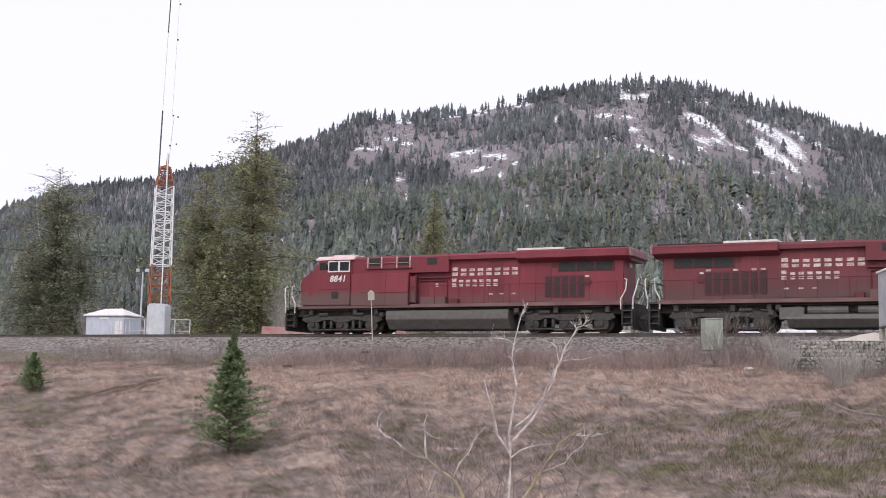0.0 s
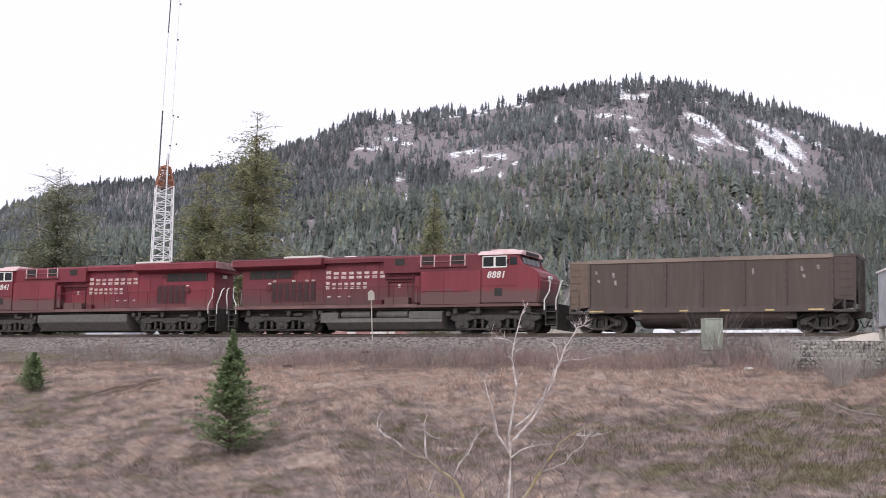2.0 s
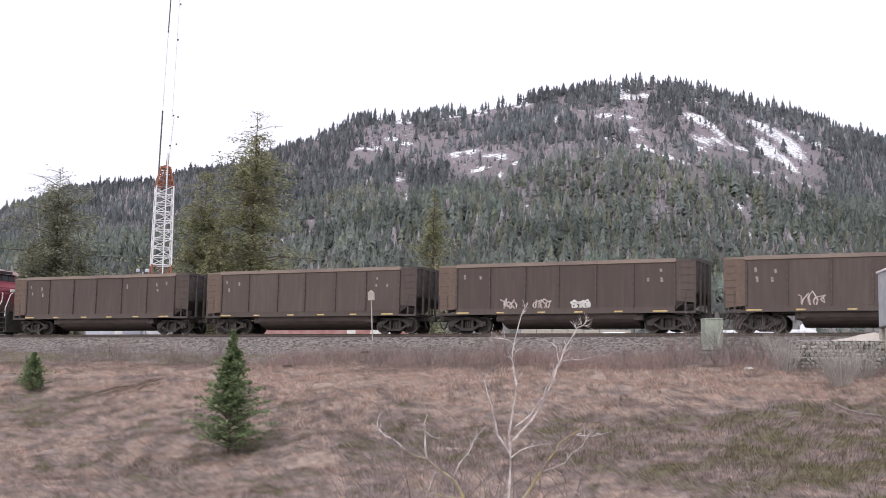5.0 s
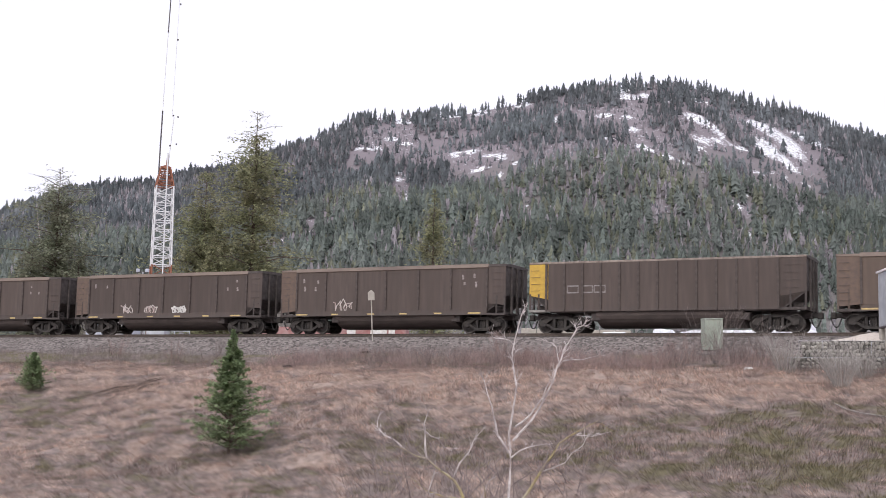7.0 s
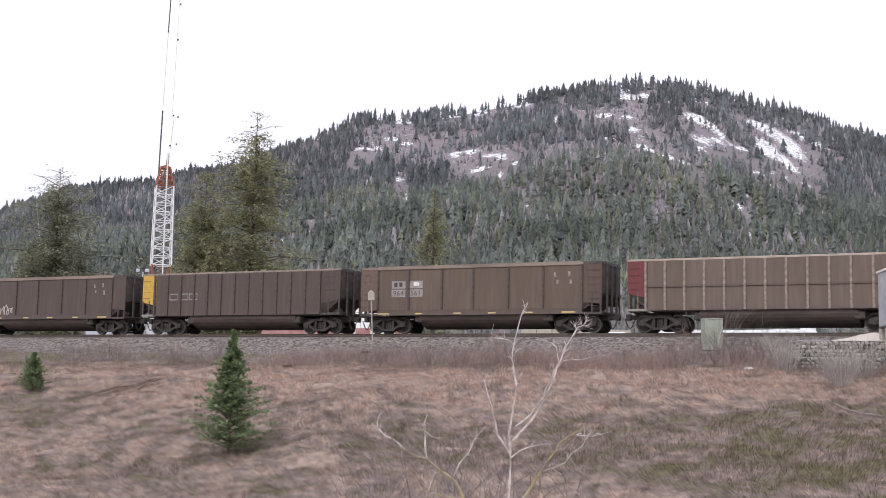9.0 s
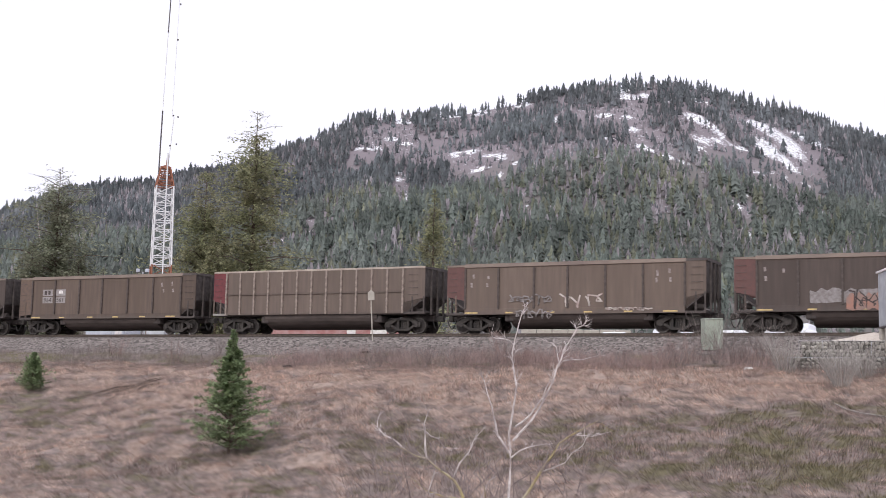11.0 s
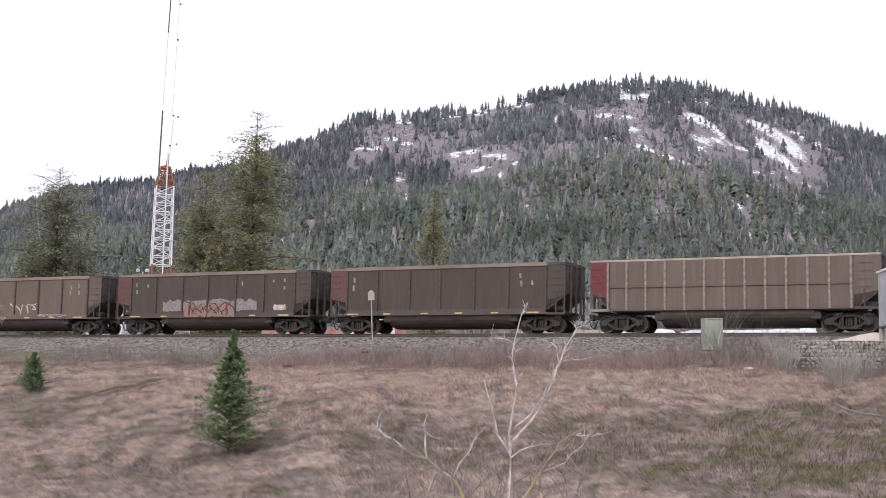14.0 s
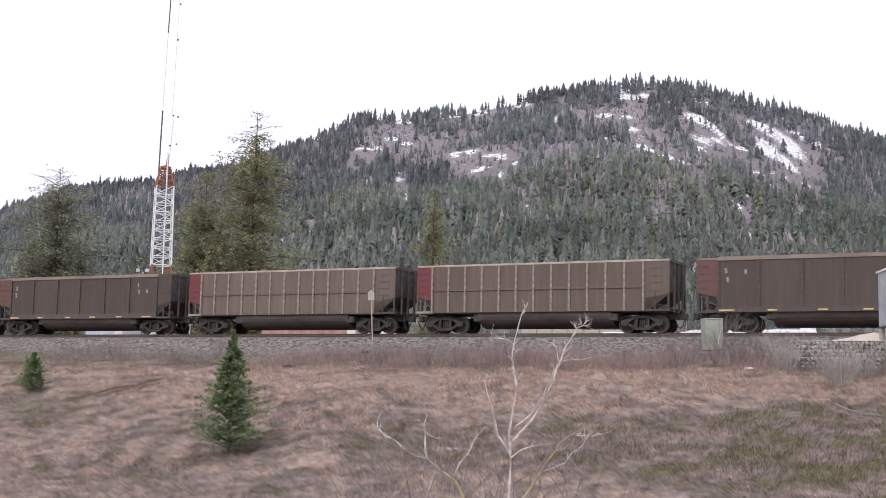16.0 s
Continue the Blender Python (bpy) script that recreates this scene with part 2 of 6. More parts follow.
def woods(name, x, y, seed, tiers, material, label, tall=(8, 19), slim=(0.15, 0.23)):
    """Many far trees in one mesh: each a stack of ragged, drooping skirts of boughs."""
    r = np.random.RandomState(seed)
    n, ring = len(x), 8
    z = land(x, y) - 0.4
    ht = (tall[0] + (tall[1] - tall[0]) * r.uniform(0, 1, n) ** 1.5) * (0.75 + 0.5 * vnoise(x, y, 50, 23))
    rad = ht * r.uniform(*slim, n)
    f = (np.arange(tiers) + r.uniform(0.0, 0.7, (n, tiers))) / tiers
    low = r.uniform(0.0, 0.12, (n, 1))
    full = r.uniform(0.6, 1.0, (n, 1))
    q = rad[:, None] * ((1 - f) ** full * r.uniform(0.75, 1.2, (n, tiers)) + 0.04)
    za = z[:, None] + ht[:, None] * np.clip(low + (1 - low) * f, 0, 0.96)
    zt = np.minimum(za + ht[:, None] * (1.5 / tiers + 0.05), (z + ht)[:, None])
    ang = (np.arange(ring) / ring * 6.2832)[None, None] + r.uniform(0, 6.28, (n, tiers, 1)) + r.normal(0, 0.16, (n, tiers, ring))
    star = np.where(np.arange(ring) % 2, 0.55, 1.0)[None, None] * r.uniform(0.7, 1.25, (n, tiers, ring))
    px = x[:, None, None] + np.cos(ang) * star * q[..., None]
    py = y[:, None, None] + np.sin(ang) * star * q[..., None]
    pz = za[..., None] + (r.uniform(-0.3, 0.3, (n, tiers, ring)) + np.where(np.arange(ring) % 2, 0.3, -0.15)) * q[..., None]
    skew = r.normal(0, 0.06, (n, tiers)) * q
    top = np.stack([x[:, None] + skew, y[:, None] + skew, zt], -1)[:, :, None, :]
    V = np.concatenate([np.stack([px, py, pz], -1), top], 2).reshape(-1, 3)
    k = np.arange(n * tiers)[:, None, None] * (ring + 1)
    a = np.arange(ring)
    F = (k + np.stack([a, (a + 1) % ring, a * 0 + ring], -1)[None]).reshape(-1, 3)
    me = raw_mesh(name, V, F, material)
    at = me.attributes.new("shade", "FLOAT", "POINT")
    dark = r.uniform(0.75, 1.25, n) * (0.75 + 0.5 * vnoise(x, y, 80, 24))
    at.data.foreach_set("value", np.repeat(dark, tiers * (ring + 1)).astype(np.float32))
    return tagged(new(name, me), label, "woods", kind="stuff")


ground = make_ground()
# leafless and near needle colours are paled too, with haze mixed in
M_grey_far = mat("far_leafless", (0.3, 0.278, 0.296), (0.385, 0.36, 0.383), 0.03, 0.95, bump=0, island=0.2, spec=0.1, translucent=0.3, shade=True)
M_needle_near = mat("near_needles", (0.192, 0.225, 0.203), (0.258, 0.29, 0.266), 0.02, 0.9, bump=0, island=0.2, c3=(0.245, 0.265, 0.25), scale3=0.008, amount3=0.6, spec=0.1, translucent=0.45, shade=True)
M_olive_far = mat("far_olive", (0.215, 0.235, 0.18), (0.285, 0.295, 0.23), 0.02, 0.95, bump=0, island=0.2, spec=0.1, translucent=0.4, shade=True)
wx, wy = conifer_points(80000, 5)
pick = np.random.RandomState(8).uniform(0, 1, len(wx)) + 0.7 * (vnoise(wx, wy, 70, 9) - 0.5)
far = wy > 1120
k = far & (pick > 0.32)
woods("far_woods", wx[k], wy[k], 6, 4, M_needle_far, "conifers covering the far hillside, pale and bluish with painted haze", (6, 17), (0.2, 0.32))
k = (wy < 760) & (pick > 0.5)
woods("valley_woods", wx[k], wy[k], 12, 11, M_needle_near, "mixed conifers on the valley floor", (7, 17), (0.13, 0.21))
k = ~far & (wy >= 760) & (pick > 0.46)
woods("near_woods", wx[k], wy[k], 7, 8, M_needle_near, "grey-green conifer wood at the foot of the hill", (8, 21), (0.19, 0.3))
k = (wy < 760) & (pick <= 0.5)
woods("valley_thicket", wx[k], wy[k], 13, 7, M_grey_far, "grey-brown leafless trees on the valley floor", (5, 12), (0.14, 0.26))
k = ~far & (wy >= 760) & (pick <= 0.46) & (pick > 0.24)
woods("olive_woods", wx[k], wy[k], 10, 6, M_olive_far, "olive conifers mixed into the lower wood", (7, 17), (0.2, 0.32))
k = (wy >= 760) & (pick <= 0.24) | (far & (pick <= 0.32))
woods("leafless_woods", wx[k], wy[k], 11, 3, M_grey_far, "grey-brown leafless trees among the conifers", (6, 13), (0.16, 0.3))
scrub = np.random.RandomState(15)
sx, sy = scrub.uniform(-420, 600, 22000), scrub.uniform(900, 1500, 22000)
k = (scrub.uniform(0, 1, 22000) < 0.1 + 0.6 * vnoise(sx, sy, 30, 16)) & (patch_field(sx, sy + 8, SNOW) < 0.1) & (np.abs(sx) < 0.4 * sy + 40)
woods("hill_scrub", sx[k][::2], sy[k][::2], 17, 2, M_grey_far, "grey-brown scrub on the open upper hill", (1.5, 4.5), (0.3, 0.7))
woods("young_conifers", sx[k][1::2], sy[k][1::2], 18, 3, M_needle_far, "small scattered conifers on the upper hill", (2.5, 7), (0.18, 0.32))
# taller trees standing against the sky along the crest, thicker over the summit
rx_ = scrub.uniform(-560, 640, 1500)
k = scrub.uniform(0, 1, 1500) < np.interp(rx_, [-560, -300, -120, -60, 90, 140, 250, 420, 640], [0.3, 0.3, 0.45, 0.12, 0.14, 0.4, 0.8, 0.75, 0.5]) * np.clip(1.9 * vnoise(rx_, rx_ * 0, 16, 25) - 0.3, 0.05, 1.2)
woods("crest_trees", rx_[k], scrub.uniform(1455, 1500, 1500)[k], 19, 7, M_needle_far, "conifers standing along the hill crest, paled with painted haze", (7, 21), (0.15, 0.27))
# ---- shapes ----
def part(name, bm, material, parent, label=""):
    """Links a bmesh as one mesh object under a thing or a part."""
    me = bpy.data.meshes.new(name)
    bmesh.ops.recalc_face_normals(bm, faces=bm.faces)
    bm.to_mesh(me)
    bm.free()
    me.materials.append(material)
    ob = new(name, me)
    ob.parent = parent
    return tagged(ob, label)


def again(ob, m, parent=None):
    """The same piece once more, on the same mesh, at m in its parent's space."""
    o = new(ob.name.split(".")[0], ob.data)
    o.parent = parent or ob.parent
    o.matrix_basis = m
    if "label" in ob:
        o["label"] = ob["label"]
    return o


def box(x0, x1, y0, y1, z0, z1, bevel=0.0, bm=None):
    bm = bm or bmesh.new()
    v = [bm.verts.new(p) for p in ((x0, y0, z0), (x1, y0, z0), (x1, y1, z0), (x0, y1, z0), (x0, y0, z1), (x1, y0, z1), (x1, y1, z1), (x0, y1, z1))]
    f = [bm.faces.new([v[i] for i in q]) for q in ((0, 3, 2, 1), (4, 5, 6, 7), (0, 1, 5, 4), (1, 2, 6, 5), (2, 3, 7, 6), (3, 0, 4, 7))]
    if bevel:
        bmesh.ops.bevel(bm, geom=list({e for q in f for e in q.edges}), offset=bevel, segments=1, affect="EDGES")
    return bm


def prism(poly, y0, y1, bevel=0.0, bm=None, axis="y"):
    """An outline in x and z drawn out along y (or, for axis x, an outline in y and z along x)."""
    bm = bm or bmesh.new()
    at = (lambda a, b, c: (a, c, b)) if axis == "y" else (lambda a, b, c: (c, a, b))
    a = [bm.verts.new(at(p[0], p[1], y0)) for p in poly]
    b = [bm.verts.new(at(p[0], p[1], y1)) for p in poly]
    f = [bm.faces.new(a), bm.faces.new(b[::-1])]
    n = len(poly)
    f += [bm.faces.new((a[i], b[i], b[(i + 1) % n], a[(i + 1) % n])) for i in range(n)]
    if bevel:
        bmesh.ops.bevel(bm, geom=list({e for q in f for e in q.edges}), offset=bevel, segments=2, affect="EDGES")
    return bm


def rod(points, r, sides=6, bm=None, r1=None):
    """A round bar through the points, thinning from r to r1."""
    bm = bm or bmesh.new()
    pts = [Vector(p) for p in points]
    r1 = r if r1 is None else r1
    rings = []
    for i, p in enumerate(pts):
        d = (pts[min(i + 1, len(pts) - 1)] - pts[max(i - 1, 0)]).normalized()
        q = d.to_track_quat("Z", "Y")
        rr = r + (r1 - r) * i / max(1, len(pts) - 1)
        rings.append([bm.verts.new(p + q @ Vector((rr * math.cos(6.2832 * k / sides), rr * math.sin(6.2832 * k / sides), 0))) for k in range(sides)])
    for a, b in zip(rings, rings[1:]):
        for k in range(sides):
            bm.faces.new((a[k], a[(k + 1) % sides], b[(k + 1) % sides], b[k]))
    bm.faces.new(rings[0][::-1])
    bm.faces.new(rings[-1])
    return bm


def lathe(profile, centre, sides=20, bm=None):
    """Turns an outline (radius, y) round an axle along y."""
    bm = bm or bmesh.new()
    rings = [[bm.verts.new((centre[0] + r * math.cos(6.2832 * k / sides), centre[1] + y, centre[2] + r * math.sin(6.2832 * k / sides))) for k in range(sides)] for r, y in profile]
    for a, b in zip(rings, rings[1:]):
        for k in range(sides):
            bm.faces.new((a[k], a[(k + 1) % sides], b[(k + 1) % sides], b[k]))
    bm.faces.new(rings[0])
    bm.faces.new(rings[-1][::-1])
    return bm


def thing(name, label, category, group="", m=None):
    ob = new(name)
    ob.empty_display_size = 0.3
    if m is not None:
        ob.matrix_basis = m
    return tagged(ob, label, category, group)


# ---- train materials ----
def dirty(name, c1, c2, dirt, z0, z1, rough=0.55, streak=9.0):
    """Paint with upright streaks and a coat of road dust that thins out upwards."""
    m = mat(name, c1, c2, streak, rough, bump=0.04, stretch=(1, 1, 0.12), low=0.22, high=0.8, c3=tuple(0.7 * v for v in c1), scale3=0.9, amount3=0.8, objrand=0.13)
    n, l = m.node_tree.nodes, m.node_tree.links
    b = n["Principled BSDF"]
    base = b.inputs["Base Color"].links[0].from_socket
    tc = next(k for k in n if k.type == "TEX_COORD")
    sp = n.new("ShaderNodeSeparateXYZ")
    l.new(tc.outputs["Object"], sp.inputs[0])
    nz = n.new("ShaderNodeTexNoise")
    nz.inputs["Scale"].default_value, nz.inputs["Detail"].default_value = 2.5, 6
    l.new(tc.outputs["Object"], nz.inputs["Vector"])
    ad = n.new("ShaderNodeMath")
    ad.operation = "MULTIPLY_ADD"
    ad.inputs[1].default_value = 0.9
    l.new(nz.outputs["Fac"], ad.inputs[0])
    l.new(sp.outputs["Z"], ad.inputs[2])
    r = n.new("ShaderNodeMapRange")
    r.inputs["From Min"].default_value, r.inputs["From Max"].default_value = z0 + 0.45, z1 + 0.45
    r.inputs["To Min"].default_value, r.inputs["To Max"].default_value = 0.85, 0.0
    l.new(ad.outputs[0], r.inputs["Value"])
    mx = n.new("ShaderNodeMixRGB")
    mx.inputs[2].default_value = (*dirt, 1)
    l.new(r.outputs[0], mx.inputs[0])
    l.new(base, mx.inputs[1])
    l.new(mx.outputs[0], b.inputs["Base Color"])
    return m


M_red = dirty("loco_red", (0.225, 0.033, 0.05), (0.155, 0.028, 0.04), (0.13, 0.07, 0.068), 1.5, 2.4)
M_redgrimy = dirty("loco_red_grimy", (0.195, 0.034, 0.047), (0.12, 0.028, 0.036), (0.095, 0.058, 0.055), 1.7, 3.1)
M_redcab = dirty("loco_red_cab", (0.225, 0.035, 0.05), (0.165, 0.031, 0.043), (0.115, 0.075, 0.068), 2.15, 2.45)
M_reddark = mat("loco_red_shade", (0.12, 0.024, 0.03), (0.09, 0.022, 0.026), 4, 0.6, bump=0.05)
M_pale = mat("faded_roof", (0.62, 0.42, 0.42), (0.7, 0.55, 0.55), 3, 0.7, bump=0.03)
M_dustyred = mat("dusty_red", (0.33, 0.21, 0.21), (0.24, 0.13, 0.135), 3, 0.75, bump=0.04)
M_palegrey = mat("pale_roof", (0.6, 0.58, 0.55), (0.72, 0.68, 0.64), 3, 0.7, bump=0.03)
M_white = mat("white_paint", (0.78, 0.76, 0.74), (0.62, 0.6, 0.58), 6, 0.5, bump=0.02)
M_fadedwhite = mat("faded_white", (0.6, 0.56, 0.53), (0.36, 0.27, 0.25), 5, 0.7, bump=0.02)
M_under = mat("running_gear", (0.03, 0.027, 0.026), (0.065, 0.058, 0.054), 5, 0.8, bump=0.2, c3=(0.085, 0.072, 0.062), scale3=1.3, amount3=0.6)
M_gear = mat("dusty_truck", (0.038, 0.036, 0.034), (0.075, 0.07, 0.064), 5, 0.85, bump=0.2, c3=(0.07, 0.06, 0.055), scale3=1.5, amount3=0.7)
M_tank = mat("fuel_tank", (0.095, 0.09, 0.085), (0.14, 0.132, 0.122), 4, 0.6, bump=0.05, c3=(0.11, 0.1, 0.09), scale3=0.8)
M_black = mat("black_grille", (0.018, 0.017, 0.017), (0.04, 0.036, 0.034), 12, 0.7, bump=0.1)
M_wheel = mat("wheel_steel", (0.045, 0.04, 0.038), (0.08, 0.07, 0.065), 6, 0.6, metal=0.5, bump=0.1)
M_tread = mat("worn_tread", (0.085, 0.075, 0.07), (0.125, 0.115, 0.105), 6, 0.5, metal=0.6, bump=0.02)
M_glass = mat("cab_glass", (0.012, 0.013, 0.015), (0.02, 0.022, 0.025), 2, 0.12, bump=0, spec=0.25)
M_louvre = mat("louvre_slats", (0.06, 0.03, 0.034), (0.035, 0.022, 0.024), 9, 0.7, bump=0.1, stretch=(1, 1, 6))
M_caps = [
    dirty("gondola_brown", (0.122, 0.094, 0.083), (0.074, 0.059, 0.054), (0.1, 0.085, 0.079), 0.9, 1.3, 0.8, 5.0),
    dirty("gondola_dusty", (0.175, 0.136, 0.114), (0.118, 0.091, 0.08), (0.13, 0.105, 0.094), 0.9, 1.3, 0.8, 5.0),
]
M_caps.append(dirty("gondola_warm", (0.152, 0.113, 0.091), (0.095, 0.072, 0.062), (0.12, 0.1, 0.09), 0.9, 1.3, 0.8, 5.0))
M_caps.append(dirty("gondola_tan", (0.2, 0.152, 0.125), (0.13, 0.1, 0.086), (0.12, 0.1, 0.09), 0.9, 1.3, 0.8, 5.0))
M_rim = mat("rubbed_rim", (0.21, 0.165, 0.135), (0.15, 0.115, 0.1), 3, 0.75, bump=0.05, stretch=(0.3, 1, 1))
M_rib = mat("rubbed_rib", (0.34, 0.285, 0.245), (0.2, 0.16, 0.14), 5, 0.75, bump=0.05)
# rib colour darkened to carry the shadow line along each rib
M_darkrib = mat("sooty_rib", (0.07, 0.056, 0.052), (0.105, 0.084, 0.076), 5, 0.75, bump=0.05)
M_railpale = mat("pale_top_rail", (0.46, 0.4, 0.34), (0.34, 0.28, 0.24), 4, 0.7, bump=0.04, stretch=(0.3, 1, 1))
M_soot = mat("sooty_steel", (0.06, 0.05, 0.048), (0.1, 0.085, 0.08), 4, 0.85, bump=0.1)
M_tub = mat("tub_steel", (0.075, 0.06, 0.056), (0.11, 0.088, 0.08), 3, 0.8, bump=0.08, stretch=(0.4, 1, 1))
M_yellow = mat("yellow_paint", (0.62, 0.4, 0.07), (0.5, 0.32, 0.07), 4, 0.65, bump=0.03)
M_ochre = mat("ochre_paint", (0.165, 0.115, 0.088), (0.125, 0.092, 0.078), 4, 0.7, bump=0.03)
M_endred = mat("end_red", (0.18, 0.045, 0.052), (0.13, 0.042, 0.046), 4, 0.7, bump=0.03)
M_endred2 = mat("end_dull_red", (0.15, 0.072, 0.066), (0.115, 0.065, 0.06), 4, 0.7, bump=0.03)
M_reflect = mat("yellow_reflector", (0.66, 0.5, 0.2), (0.45, 0.34, 0.18), 6, 0.5, bump=0)
M_greytag = mat("grey_spray", (0.3, 0.28, 0.28), (0.2, 0.175, 0.17), 6, 0.7, bump=0)
M_orangetag = mat("orange_spray", (0.36, 0.18, 0.135), (0.24, 0.185, 0.165), 2.0, 0.7, bump=0)
M_blacktag = mat("black_spray", (0.05, 0.04, 0.04), (0.08, 0.06, 0.06), 6, 0.7, bump=0)
M_greyend = mat("grey_platform", (0.3, 0.29, 0.27), (0.22, 0.2, 0.185), 4, 0.75, bump=0.05)

M_stencil = mat("worn_stencil", (0.36, 0.32, 0.31), (0.2, 0.16, 0.15), 9, 0.7, bump=0.02)
M_fgear = mat("sooty_truck", (0.03, 0.027, 0.026), (0.06, 0.054, 0.05), 5, 0.85, bump=0.2, c3=(0.08, 0.07, 0.062), scale3=1.5, amount3=0.6)


# ---- gondola parts ----
def wheelset(parent, x, r, gauge=0.72):
    """Axle with two wheels; turns about its own middle."""
    prof = [(0.09, -gauge - 0.1), (r * 0.5, -gauge - 0.085), (r * 0.82, -gauge - 0.05), (r * 0.85, -gauge - 0.08), (r * 0.99, -gauge - 0.08), (r, gauge * 0 - gauge + 0.02), (r * 1.06, -gauge + 0.03), (r * 1.06, -gauge + 0.06), (r * 0.6, -gauge + 0.05), (0.09, -gauge + 0.08), (0.09, gauge - 0.08), (r * 0.6, gauge - 0.05), (r * 1.06, gauge - 0.06), (r * 1.06, gauge - 0.03), (r, gauge - 0.02), (r * 0.99, gauge + 0.08), (r * 0.85, gauge + 0.08), (r * 0.82, gauge + 0.05), (r * 0.5, gauge + 0.085), (0.09, gauge + 0.1)]
    ob = part("wheelset", lathe(prof, (0, 0, 0), 24), M_wheel, parent)
    ob.location = (x, 0, r)
    for side in (-1, 1):
        bm = bmesh.new()
        n = 24
        ring = []
        for q in (r * 0.985, r * 0.87):
            ring.append([bm.verts.new((q * math.cos(6.2832 * k / n), side * (gauge + 0.086), q * math.sin(6.2832 * k / n))) for k in range(n)])
        ring.append([bm.verts.new((r * 0.87 * math.cos(6.2832 * k / n), side * (gauge + 0.03), r * 0.87 * math.sin(6.2832 * k / n))) for k in range(n)])
        for a, b in zip(ring, ring[1:]):
            for k in range(n):
                bm.faces.new((a[k], a[(k + 1) % n], b[(k + 1) % n], b[k]))
        part("rim", bm, M_tread, ob, "worn bright wheel rim")
    return ob


def freight_truck(parent, x):
    tr = part("truck", box(-0.16, 0.16, -0.95, 0.95, 0.42, 0.72, 0.02), M_fgear, parent)
    tr.location = (x, 0, 0)
    for side in (-1, 1):
        y = side * 1.0
        bm = bmesh.new()
        # arch-bar frame: top chord, bottom chord, columns, pedestals
        prism([(-1.12, 0.38), (-1.12, 0.62), (-0.75, 0.74), (-0.4, 0.88), (0.4, 0.88), (0.75, 0.74), (1.12, 0.62), (1.12, 0.38), (0.95, 0.38), (0.62, 0.6), (0.36, 0.74), (-0.36, 0.74), (-0.62, 0.6), (-0.95, 0.38)], y - 0.09, y + 0.09, bm=bm)
        prism([(-0.98, 0.52), (-0.84, 0.56), (-0.3, 0.27), (0.3, 0.27), (0.84, 0.56), (0.98, 0.52), (0.36, 0.14), (-0.36, 0.14)], y - 0.08, y + 0.08, bm=bm)
        box(-0.38, -0.24, y - 0.07, y + 0.07, 0.25, 0.8, bm=bm)
        box(0.24, 0.38, y - 0.07, y + 0.07, 0.25, 0.8, bm=bm)
        part("side_frame", bm, M_fgear, tr)
        for cx in (-0.12, 0.0, 0.12):
            bm = rod([(cx, y - side * 0.02, 0.28), (cx, y - side * 0.02, 0.6)], 0.055, 8)
            part("spring", bm, M_under, tr)
        for cx in (-0.89, 0.89):
            part("bearing_cap", lathe([(0.13, -0.05), (0.13, 0.05)], (cx, y + side * 0.08, 0.457), 10), M_wheel, tr)
    for cx in (-0.89, 0.89):
        wheelset(tr, cx, 0.457)
    return tr


def coupler(parent, x, side, z=0.86):
    bm = box(min(x, x + side * 0.42), max(x, x + side * 0.42), -0.1, 0.1, z - 0.11, z + 0.11, 0.02)
    box(min(x + side * 0.36, x + side * 0.62), max(x + side * 0.36, x + side * 0.62), -0.2, 0.14, z - 0.16, z + 0.16, 0.03, bm)
    part("coupler", bm, M_under, parent)
    pts = [(x + side * (0.05 + 0.55 * k / 8), -0.35, z - 0.1 - 0.5 * math.sin(math.pi * k / 8)) for k in range(9)]
    part("air_hose", rod(pts, 0.03, 6), M_black, parent)


def ladder(parent, x0, x1, y, z0, z1, n, material):
    first = None
    for k in range(n):
        z = z0 + (z1 - z0) * k / max(1, n - 1)
        s = -1 if y < 0 else 1
        pts = [(x0, y - s * 0.02, z), (x0, y + s * 0.06, z), (x1, y + s * 0.06, z), (x1, y - s * 0.02, z)]
        part("rung", rod(pts, 0.011, 5), material, parent)


